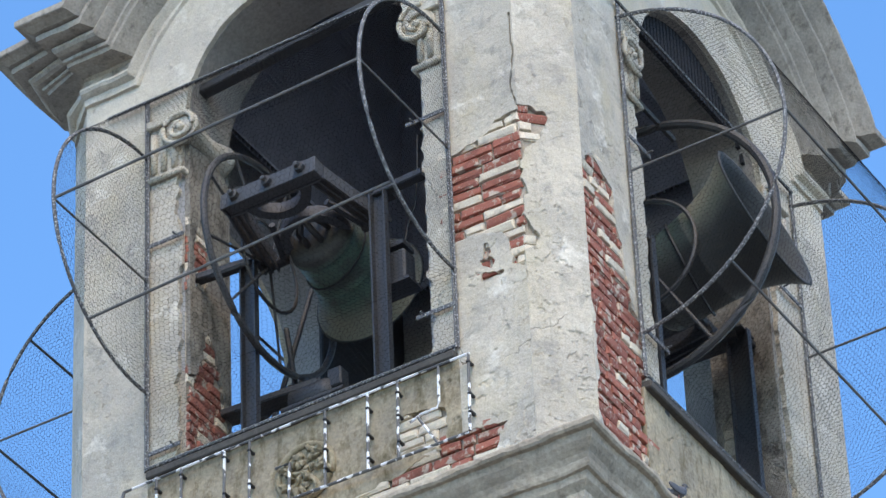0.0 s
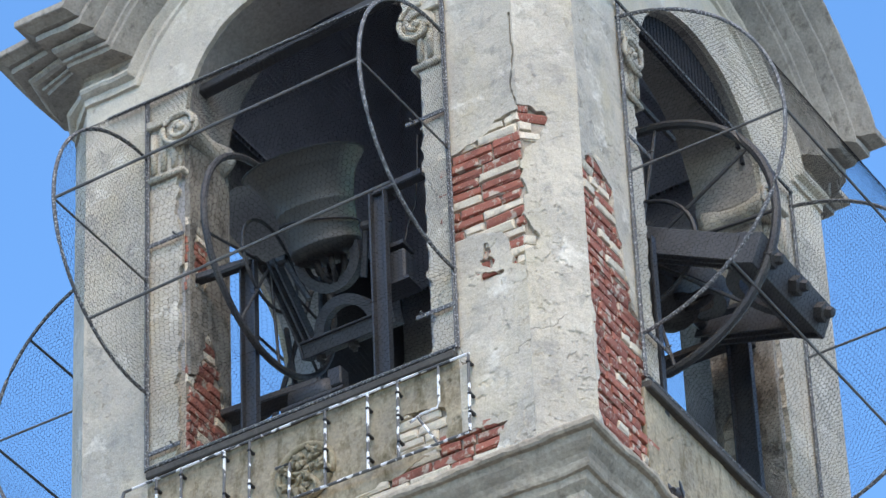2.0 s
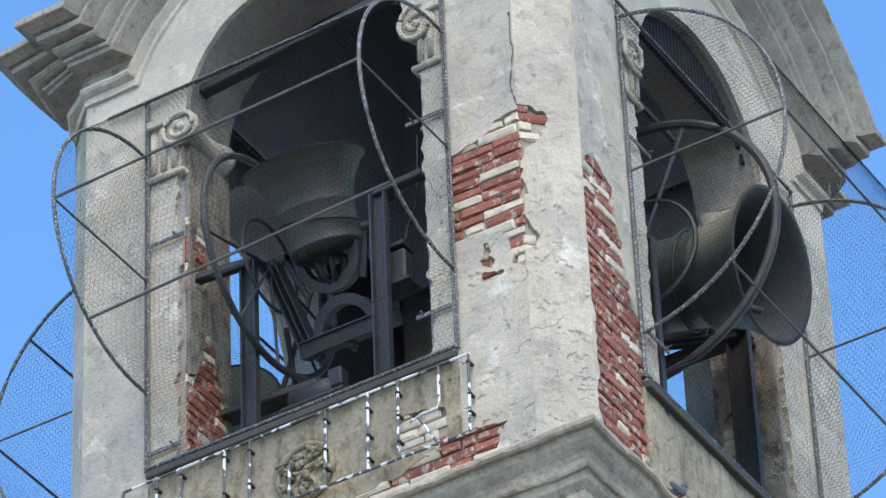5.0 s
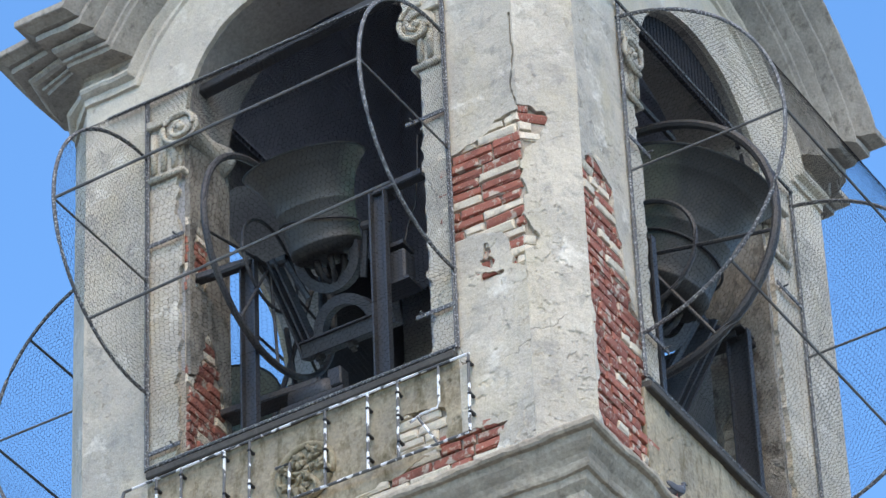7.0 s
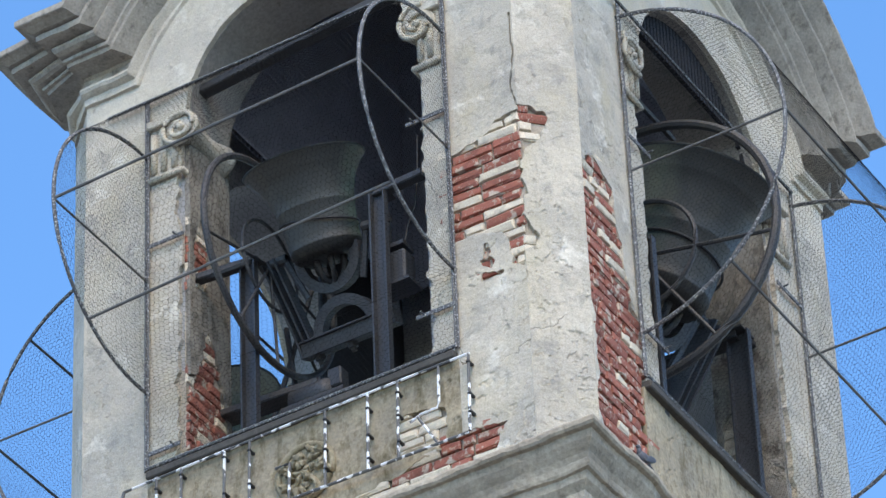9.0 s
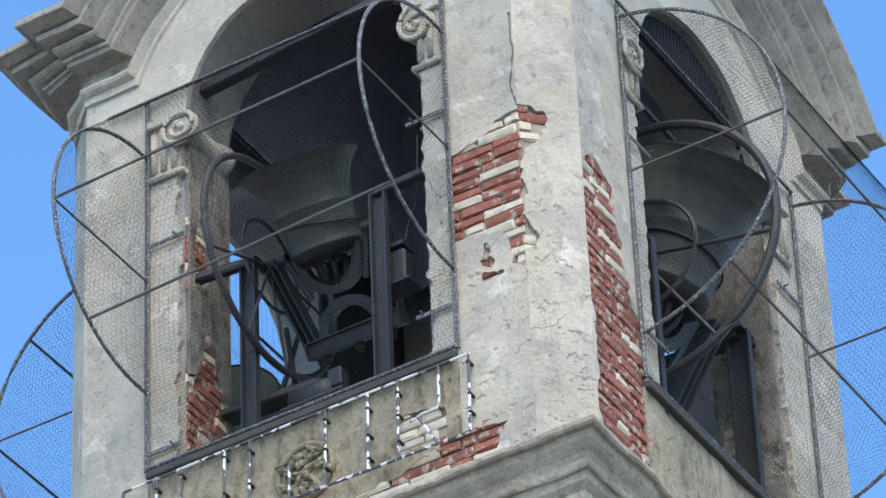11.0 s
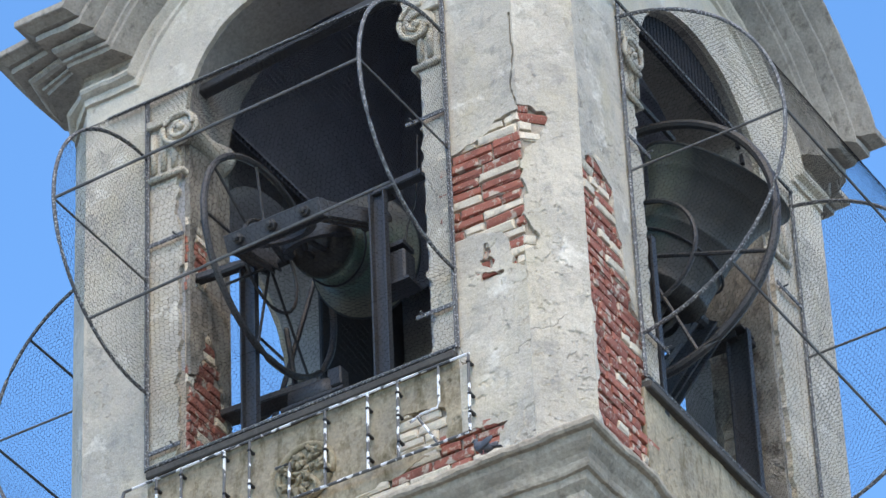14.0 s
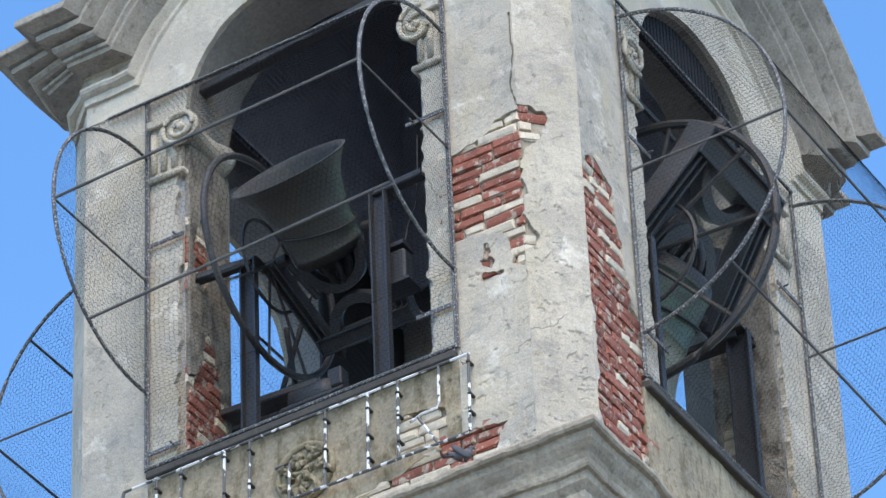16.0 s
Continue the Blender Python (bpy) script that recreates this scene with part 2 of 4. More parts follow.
# ---- plan of the belfry ----
WX, WY, CH = 3.73, 3.93, 0.273          # outer sides and the cut of the corners
UX, UY = -1.865, 1.965                  # middle of the south and east faces
SILL, SPRING, RAD = 18.60, 21.30, 0.82  # opening: sill, springing line, radius
HALF = 0.85                             # half width between the jambs
FRAME = 1.105                           # half width between the outer pilasters
BASE, THICK = 17.60, 0.50
ENT = 21.69                             # underside of the entablature
# a face's own frame: u to the right along the face, v outwards, z up
FACES = {
    "south": Matrix(((1, 0, 0, UX), (0, -1, 0, 0), (0, 0, 1, 0), (0, 0, 0, 1))),
    "east": Matrix(((0, 1, 0, 0), (1, 0, 0, UY), (0, 0, 1, 0), (0, 0, 0, 1))),
    "north": Matrix(((-1, 0, 0, UX), (0, 1, 0, WY), (0, 0, 1, 0), (0, 0, 0, 1))),
    "west": Matrix(((0, -1, 0, -WX), (-1, 0, 0, UY), (0, 0, 1, 0), (0, 0, 0, 1))),
}
# the east jamb of the south opening and the south jamb of the east one are broken back
JAMBS = {("south", 1): 0.905, ("east", -1): 0.88}
HW = {"south": WX / 2, "north": WX / 2, "east": WY / 2, "west": WY / 2}


def top_line(u):
    r = 1.58
    return max(ENT + 0.38, SPRING + math.sqrt(r * r - u * u) if abs(u) < r else 0)


def wall(face):
    """One side of the belfry: core of brick behind the plaster, with the arched opening through it."""
    F, hw = FACES[face], HW[face] - CH
    left, right = -JAMBS.get((face, -1), HALF), JAMBS.get((face, 1), HALF)
    us = sorted({round(x, 4) for x in list(np.linspace(-hw, left, 8)) + list(np.linspace(right, hw, 8)) + [-RAD * math.cos(a) for a in np.linspace(0, math.pi, 33)]})
    verts, faces, lining = [], [], []

    def quad(a, b, c, d):
        n = len(verts)
        verts.extend([F @ Vector(p) for p in (a, b, c, d)])
        faces.append((n, n + 1, n + 2, n + 3))

    def low(u):
        return SPRING + math.sqrt(max(0, RAD * RAD - u * u)) if abs(u) <= RAD else SPRING

    for v in (-0.04, -THICK):
        quad((-hw, v, BASE), (left, v, BASE), (left, v, SPRING), (-hw, v, SPRING))
        quad((right, v, BASE), (hw, v, BASE), (hw, v, SPRING), (right, v, SPRING))
        quad((left, v, BASE), (right, v, BASE), (right, v, SILL), (left, v, SILL))
        for a, b in zip(us, us[1:]):
            quad((a, v, low(a)), (b, v, low(b)), (b, v, top_line(b)), (a, v, top_line(a)))
    f, k = -0.04, -THICK
    quad((left, f, SILL), (right, f, SILL), (right, k, SILL), (left, k, SILL))
    for e in (left, right):
        quad((e, f, SILL), (e, k, SILL), (e, k, SPRING), (e, f, SPRING))
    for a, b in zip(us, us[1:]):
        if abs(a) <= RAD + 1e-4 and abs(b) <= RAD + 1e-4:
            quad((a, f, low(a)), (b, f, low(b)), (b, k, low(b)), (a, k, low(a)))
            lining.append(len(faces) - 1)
        quad((a, f, top_line(a)), (b, f, top_line(b)), (b, k, top_line(b)), (a, k, top_line(a)))
    for s in (-1, 1):
        quad((s * hw, f, BASE), (s * hw, k, BASE), (s * hw, k, top_line(hw)), (s * hw, f, top_line(hw)))
    ob = raw("wall_" + face, verts, faces, M_INSIDE)
    # the two arches that look lit get their own toned lining
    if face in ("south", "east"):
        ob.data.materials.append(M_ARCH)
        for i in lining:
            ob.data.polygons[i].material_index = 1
    return tagged(ob, "belfry wall of brick and plaster with an arched opening", "wall", kind="structure")


WALLS = {f: wall(f) for f in FACES}


def plaster_sheet(name, F, u0, u1, z0, z1, holes, material, parent, step=0.015, wob=0.006, thick=0.036, cracks=()):
    """A coat of plaster about 25 mm thick with ragged holes, as a fine grid."""
    nu, nz = max(2, round((u1 - u0) / step)), max(2, round((z1 - z0) / step))
    cell, verts, faces, ids = set(), [], [], {}
    for i in range(nu):
        for j in range(nz):
            u, z = u0 + (i + 0.5) * (u1 - u0) / nu, z0 + (j + 0.5) * (z1 - z0) / nz
            ju = u + 0.03 * noise.noise((u * 14, z * 14, 1.3)) + 0.012 * noise.noise((u * 50, z * 50, 7))
            jz = z + 0.03 * noise.noise((u * 14, z * 14, 5.1)) + 0.012 * noise.noise((u * 50, z * 50, 3))
            if any(inside(h, ju, jz) for h in holes) or any(near(line, u, z) < 0.0062 for line in cracks):
                continue
            cell.add((i, j))

    # round off the broken edges
    beside = collections.defaultdict(list)
    for i, j in cell:
        for (di, dj), (a, b) in {(-1, 0): ((0, 1), (0, 0)), (1, 0): ((1, 0), (1, 1)), (0, -1): ((0, 0), (1, 0)), (0, 1): ((1, 1), (0, 1))}.items():
            if (i + di, j + dj) not in cell and 0 <= i + di < nu and 0 <= j + dj < nz:
                p, q = (i + a[0], j + a[1]), (i + b[0], j + b[1])
                beside[p].append(q)
                beside[q].append(p)
    at = {k: k for k in beside}
    for _ in range(3):
        at = {k: k if k[0] in (0, nu) or k[1] in (0, nz) else tuple(0.4 * at[k][c] + 0.6 * sum(at[n][c] for n in ns) / len(ns) for c in (0, 1)) for k, ns in beside.items()}

    def vert(i, j, front):
        key = (i, j, front)
        if key not in ids:
            fi, fj = at.get((i, j), (i, j))
            u, z = u0 + fi * (u1 - u0) / nu, z0 + fj * (z1 - z0) / nz
            p = F @ Vector((u, 0, z))
            d = wob * (noise.noise(p * 3.1) + 0.6 * noise.noise(p * 9.7) + 0.3 * noise.noise(p * 31))
            spall = noise.noise(p * 4.7 + Vector((3, 1, 7))) + 0.55 * noise.noise(p * 15.0) + 0.3 * noise.noise(p * 44.0)
            worn = 0.47 + 0.5 * max(0.0, min(1.0, (z - 19.0) / 0.9)) if p.x > -0.9 else 0.95
            d -= 0.0065 * max(0.0, min(1.0, (spall - worn) / 0.05))
            if i in (0, nu):
                d *= 0.4
            ids[key] = len(verts)
            verts.append(F @ Vector((u, d if front else -thick, z)))
        return ids[key]

    for i, j in cell:
        faces.append((vert(i, j, 1), vert(i + 1, j, 1), vert(i + 1, j + 1, 1), vert(i, j + 1, 1)))
        for (di, dj), (a, b) in {(-1, 0): ((0, 1), (0, 0)), (1, 0): ((1, 0), (1, 1)), (0, -1): ((0, 0), (1, 0)), (0, 1): ((1, 1), (0, 1))}.items():
            if (i + di, j + dj) not in cell:
                faces.append((vert(i + a[0], j + a[1], 1), vert(i + a[0], j + a[1], 0), vert(i + b[0], j + b[1], 0), vert(i + b[0], j + b[1], 1)))
    return raw(name, verts, faces, material, parent, smooth=False)


# bare patches, in each face's own u and z
HOLE_S = [(1.096, 20.062), (1.246, 20.091), (1.368, 20.136), (1.432, 20.208), (1.553, 20.227), (1.605, 20.225), (1.66, 20.20), (1.66, 19.02), (1.491, 19.058), (1.495, 19.278), (1.370, 19.360), (1.273, 19.391), (1.142, 19.377), (1.10, 19.36)]
HOLE_E = [(-1.73, 19.86), (-1.703, 19.872), (-1.607, 20.004), (-1.524, 20.021), (-1.377, 19.930), (-1.316, 19.860), (-1.321, 19.703), (-1.253, 19.529), (-1.238, 19.365), (-1.167, 19.110), (-1.06, 19.0), (-1.06, 17.5), (-1.45, 17.6), (-1.73, 18.08), (-1.73, 18.12), (-1.655, 18.2), (-1.66, 18.75), (-1.73, 18.95)]
CHIPS_S = [[(1.324, 19.304), (1.358, 19.288), (1.358, 19.211), (1.304, 19.223)], [(1.295, 19.197), (1.345, 19.187), (1.378, 19.138), (1.361, 19.112), (1.292, 19.134)], [(1.282, 19.096), (1.425, 19.054), (1.423, 19.016), (1.288, 19.051)]]
HOLE_C = [(-0.22, 20.25), (-0.155, 20.264), (-0.086, 20.235), (-0.027, 20.213), (-0.016, 20.157), (-0.081, 19.974), (-0.154, 19.918), (-0.184, 19.747), (-0.174, 19.574), (-0.183, 19.400), (-0.130, 19.287), (-0.083, 19.251), (-0.158, 19.138), (-0.22, 19.03)]
CRACKS_S = [[(1.570, 21.014), (1.573, 20.829), (1.585, 20.685), (1.577, 20.599), (1.552, 20.430), (1.574, 20.320), (1.600, 20.219)]]
CRACKS_C = [[(-0.210, 19.045), (-0.187, 18.951), (-0.201, 18.886)]]
LOW_S = [(1.148, 17.99), (1.41, 17.955), (1.35, 17.85), (1.3, 17.60), (0.2, 17.58), (0.2, 17.80), (0.64, 17.87), (0.915, 17.945)]
LEFT_S = [(-0.90, 19.27), (-0.84, 19.27), (-0.84, 18.62), (-0.90, 18.62), (-0.88, 18.95)]
PALE_S = [(0.66, 18.28), (1.0, 18.24), (1.0, 17.96), (0.64, 18.04)]

FS, FE = FACES["south"], FACES["east"]


def spandrel(F, hw, parent, coarse):
    """Plaster round the arch, up to the cornice, as a fan of small cells."""
    na, nr = 120 // coarse, 30 // coarse
    verts, faces = [], []
    for i in range(na + 1):
        a = math.pi * i / na
        c, sn = math.cos(a), math.sin(a)
        r1 = min(hw / max(1e-6, abs(c)), max(0.47 / max(1e-6, sn), 1.36))
        edge = 0.010 * noise.noise((a * 9, 2.0, hw)) + 0.005 * noise.noise((a * 33, 5.0, hw))
        for j in range(nr + 1):
            r = RAD + edge + (r1 - RAD - edge) * j / nr
            p = F @ Vector((r * c, 0, SPRING + r * sn))
            d = 0.006 * (noise.noise(p * 3.1) + 0.6 * noise.noise(p * 9.7) + 0.3 * noise.noise(p * 31))
            verts.append(F @ Vector((r * c, d, SPRING + r * sn)))
        verts.append(F @ Vector(((RAD + edge) * c, -0.041, SPRING + (RAD + edge) * sn)))
    k = nr + 2
    for i in range(na):
        for j in range(nr):
            faces.append((i * k + j, i * k + j + 1, (i + 1) * k + j + 1, (i + 1) * k + j))
        faces.append((i * k, (i + 1) * k, (i + 1) * k + nr + 1, i * k + nr + 1))
    return raw("plaster", verts, faces, M_CLEAN, parent)


for face, wl in WALLS.items():
    F, hw = FACES[face], HW[face] - CH
    fine = 0.011 if face in ("south", "east") else 0.06
    right = {"south": [HOLE_S, LOW_S] + CHIPS_S}.get(face, [])
    left = {"east": [HOLE_E], "south": [LEFT_S]}.get(face, [])
    under = {"south": [LOW_S, PALE_S]}.get(face, [])
    plaster_sheet("plaster", F, FRAME, hw, BASE, SPRING, right, M_PLASTER, wl, fine, cracks={"south": CRACKS_S}.get(face, ()))
    plaster_sheet("plaster", F, -hw, -FRAME, BASE, SPRING, left, M_PLASTER, wl, fine)
    plaster_sheet("plaster", F, -FRAME, FRAME, BASE, SILL - 0.06, under, M_PARAPET, wl, fine, 0.008)
    spandrel(F, hw, wl, 1 if fine < 0.05 else 3)
    # inner pilasters that carry the arch, a little behind the piers
    for s in (-1, 1):
        G = F @ Matrix.Translation((0, -0.004, 0))
        h = JAMBS.get((face, s), HALF)
        a, b = sorted((s * h, s * FRAME))
        ragged = [(s * (h - 0.05), z) for z in (SILL, SPRING)] + [(s * (h + 0.02 + 0.045 * noise.noise((z * 2.3, s * 3, 1)) + 0.03 * noise.noise((z * 9, s, 4))), z) for z in np.linspace(SPRING - 0.4, SILL, 40)]
        plaster_sheet("plaster", G, a, b, SILL - 0.06, SPRING, [ragged] + (left if s < 0 else []), M_PLASTER, wl, fine, 0.005)

# chamfered corners
CORNERS = [Vector((x, y, 0)) for x, y in ((-CH / 2, CH / 2), (-CH / 2, WY - CH / 2), (-WX + CH / 2, WY - CH / 2), (-WX + CH / 2, CH / 2))]
for i, c in enumerate(CORNERS):
    out = Vector(((1, -1), (1, 1), (-1, 1), (-1, -1))[i] + (0,)).normalized()
    along = Vector((-out.y, out.x, 0))
    F = Matrix(((along.x, out.x, 0, c.x), (along.y, out.y, 0, c.y), (0, 0, 1, 0), (0, 0, 0, 1)))
    w = CH / math.sqrt(2)
    bm = bmesh.new()
    box(bm, -w, w, -0.35, -0.037, BASE, ENT + 0.70)
    core = part("wall_corner_%d" % (i + 1), bm, M_MORTAR, m=F)
    tagged(core, "chamfered corner pier of the belfry, lime plastered", "wall", kind="structure")
    if i == 0:
        CORNER = core
    plaster_sheet("plaster", Matrix(), -w, w, BASE, ENT, [HOLE_C] if i == 0 else [], M_PLASTER, core, 0.010 if i == 0 else 0.02 if i == 3 else 0.06, 0.008 if i == 0 else 0.005, cracks=CRACKS_C if i == 0 else ())


# ---- mouldings ----
def sweep(name, path, profile, material, label):
    """Carry a profile of (out, up) along rows of (point, out vector, up vector)."""
    verts, faces, k = [], [], len(profile)
    for p, o, n in path:
        for a, b in profile:
            w = p + o * a + n * b
            e = 0.010 * noise.noise(w * 5.0) + 0.007 * noise.noise(w * 15.0) + 0.004 * noise.noise(w * 41.0)
            verts.append(w + o.normalized() * e + n * (0.5 * e))
    for i in range(len(path) - 1):
        for j in range(k - 1):
            faces.append((i * k + j, (i + 1) * k + j, (i + 1) * k + j + 1, i * k + j + 1))
    return tagged(raw(name, verts, faces, material), label, "moulding", kind="structure")


def arched_cornice(face, profile):
    """Cornice that runs level over the corner piers and sweeps up round the arch; profile of (out, up)."""
    F, hw = FACES[face], HW[face]
    verts, faces, n = [], [], 0
    for p, h in profile:
        z = ENT + h
        # the ends break forward with square returns; the corner between them is set back
        q = max(0.0, p)
        corner = hw - CH + 1.055 * q * q
        far = hw - CH + (0.62 if face == "east" else 1.055) * q * q
        kink = hw - CH + (0.85 if face == "east" else 0.60) * p - 0.42
        d = -CH / 2 + 0.889 * p
        r = math.hypot(kink, z - SPRING)
        a0 = math.asin((z - SPRING) / r)
        d = max(d, -CH / 2 + 0.7071 * p)
        back = 0.64 * p
        p = back if face in ("west", "north") else p
        # the north-east corner stays close to the pier
        ends = {s: (0.28 * q, -CH / 2 + 0.42 * q) if (face, s) in (("east", 1), ("north", -1)) else (back, d) for s in (-1, 1)}
        line = [(-hw - ends[-1][1], ends[-1][1], z), (-corner, ends[-1][0], z)]
        line += [(-corner + (corner - kink) * t, p, z) for t in np.linspace(0, 1, 7)]
        line += [(-r * math.cos(a), p, SPRING + r * math.sin(a)) for a in np.linspace(a0, math.pi - a0, 60)[1:-1]]
        line += [(far - (far - kink) * t, p, z) for t in np.linspace(1, 0, 7)]
        line += [(far, ends[1][0], z), (hw + ends[1][1], ends[1][1], z)]
        n = len(line)
        for at in line:
            w = F @ Vector(at)
            e = 0.006 * noise.noise(w * 6.0) + 0.005 * noise.noise(w * 17.0)
            verts.append(w + (F.to_3x3() @ Vector((0, e, e * 0.6))))
    for j in range(len(profile) - 1):
        for i in range(n - 1):
            faces.append((j * n + i, j * n + i + 1, (j + 1) * n + i + 1, (j + 1) * n + i))
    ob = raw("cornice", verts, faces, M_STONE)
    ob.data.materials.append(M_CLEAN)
    # lower architrave stays clean; frieze and cornice keep the shade-dark stone
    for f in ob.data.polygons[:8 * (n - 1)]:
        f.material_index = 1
    return tagged(ob, "weathered grey moulded cornice sweeping up over the arch", "moulding", kind="structure")


ENTABLATURE = [(-0.03, 0.02), (0.022, 0.025), (0.026, 0.078), (0.045, 0.086), (0.068, 0.098), (0.080, 0.118), (0.074, 0.140), (0.05, 0.154), (0.022, 0.160), (0.02, 0.235), (0.035, 0.252), (0.10, 0.262), (0.176, 0.266),
               (0.184, 0.292), (0.206, 0.296), (0.212, 0.318), (0.190, 0.322), (0.190, 0.331), (0.240, 0.334), (0.268, 0.346), (0.284, 0.366), (0.286, 0.386), (0.262, 0.390), (0.262, 0.401), (0.350, 0.404), (0.372, 0.406), (0.376, 0.448), (0.352, 0.452), (0.352, 0.462),
               (0.396, 0.464), (0.418, 0.474), (0.446, 0.486), (0.476, 0.494), (0.482, 0.500), (0.482, 0.545), (0.20, 0.57)]
STRING = [(-0.03, 0.085), (0.06, 0.075), (0.13, 0.05), (0.185, 0.02), (0.21, 0.0), (0.222, -0.02), (0.222, -0.045), (0.21, -0.06), (0.185, -0.066), (0.178, -0.085), (0.17, -0.11), (0.15, -0.14), (0.125, -0.17), (0.112, -0.20),
          (0.108, -0.235), (0.10, -0.25), (0.08, -0.256), (0.076, -0.275), (0.07, -0.30), (0.05, -0.325), (0.03, -0.345), (0.025, -0.40), (0.0, -0.41), (0.0, -0.6)]
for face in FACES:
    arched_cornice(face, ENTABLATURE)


def string_course():
    rows = []
    pts = [(-WX, 0), (0, 0), (0, WY), (-WX, WY), (-WX, 0)]
    outs = [(-1, -1), (1, -1), (1, 1), (-1, 1), (-1, -1)]
    for a, b, oa, ob in zip(pts, pts[1:], outs, outs[1:]):
        for i in range(110):
            t = i / 110
            p = Vector((a[0] + (b[0] - a[0]) * t, a[1] + (b[1] - a[1]) * t, BASE))
            o = Vector((oa[0] if i == 0 else (0 if a[0] != b[0] else oa[0]), oa[1] if i == 0 else (0 if a[1] != b[1] else oa[1]), 0))
            o *= 1 + 0.05 * noise.noise(p * 4)
            p.z += 0.008 * noise.noise(p * 5)
            rows.append((p, o, Vector((0, 0, 1))))
    rows.append(rows[0])
    return sweep("string_course", rows, STRING, M_STONE_WARM, "worn stone string course below the belfry, streaked with dirt")


string_course()
bm = bmesh.new()
box(bm, -WX + 0.003, -0.003, 0.003, WY - 0.003, 0, BASE - 0.02)
tagged(part("tower_shaft", bm, M_PARAPET), "plastered brick shaft of the bell tower", "tower", kind="structure")
bm = bmesh.new()
box(bm, -WX + 0.3, -0.3, 0.3, WY - 0.3, BASE, BASE + 0.2)
tagged(part("floor", bm, M_INSIDE), "dark bell chamber floor", "floor", kind="structure")


def lantern():
    """The dark space above the bells: closed walls and ceiling over the chamber."""
    bm = bmesh.new()
    x0, x1, y0, y1, z0, z1 = -3.05, -0.68, 0.72, 3.25, 22.35, 25.4
    for a in ((x0 - 0.1, x0, y0, y1), (x1, x1 + 0.1, y0, y1), (x0 - 0.1, x1 + 0.1, y0 - 0.1, y0), (x0 - 0.1, x1 + 0.1, y1, y1 + 0.1)):
        box(bm, *a, z0, z1)
    box(bm, x0 - 0.1, x1 + 0.1, y0 - 0.1, y1 + 0.1, z1, z1 + 0.1)
    for a in ((-3.4, x0 - 0.1, 0.3, WY - 0.3), (x1 + 0.1, -0.3, 0.3, WY - 0.3), (x0 - 0.1, x1 + 0.1, 0.3, y0 - 0.1), (x0 - 0.1, x1 + 0.1, y1 + 0.1, WY - 0.3)):
        box(bm, *a, z0, z0 + 0.1)
    tagged(part("ceiling", bm, M_LIFTED_BOARD), "closed ceiling above the bells, its boards paled in place of haze", "ceiling", kind="structure")


lantern()


def slat_screen(m, width, z0, z1, pitch=0.05, board=M_LIFTED_BOARD):
    bm = bmesh.new()
    box(bm, -width / 2, width / 2, -0.03, -0.015, z0, z1)
    screen = tagged(part("slatted_screen", bm, board, m=m), "dark screen of narrow upright slats inside the bell chamber", "screen")
    bm = bmesh.new()
    for i in range(int(width / pitch)):
        u = -width / 2 + (i + 0.5) * pitch
        box(bm, u - 0.011, u + 0.011, -0.012, 0.012, z0, z1)
    tagged(part("slats", bm, M_STEEL, screen), kind="stuff")
    return screen


slat_screen(pose(-2.98, UY, 0, 0, 0, 90), 2.4, 22.0, 25.3)
slat_screen(pose(UX, 3.18, 0), 2.36, 22.0, 25.3)
slat_screen(pose(UX + 0.45, WY - 0.52, 0), 1.9, 21.10, 22.34)
# the low screen's board takes the shaded copy too
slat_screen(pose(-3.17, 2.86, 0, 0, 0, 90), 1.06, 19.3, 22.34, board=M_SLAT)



def arch_screen(face, v, z0):
    """Upright slats that close the head of an arch."""
    th = tagged(new("slatted_screen"), "dark upright slats closing the head of the arch", "screen")
    F = FACES[face]
    u = -HALF + 0.05
    while u < HALF - 0.04:
        top = SPRING + math.sqrt(max(0.0, (RAD - 0.01) ** 2 - u * u)) if abs(u) < RAD - 0.02 else SPRING
        bm = bmesh.new()
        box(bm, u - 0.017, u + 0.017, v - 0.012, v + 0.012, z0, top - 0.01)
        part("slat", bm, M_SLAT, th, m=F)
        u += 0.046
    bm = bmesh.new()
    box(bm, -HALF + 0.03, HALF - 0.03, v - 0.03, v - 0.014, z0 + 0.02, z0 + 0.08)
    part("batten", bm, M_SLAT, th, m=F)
    return th


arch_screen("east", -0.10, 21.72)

# ground far below
bm = bmesh.new()
bmesh.ops.create_grid(bm, x_segments=4, y_segments=4, size=1500)
tagged(part("ground", bm, weathered("paving", (0.19, 0.18, 0.16), (0.155, 0.15, 0.135), (0.10, 0.097, 0.088), grain=8, big=0.05)), "pale paved ground at the foot of the tower", "ground", kind="structure")


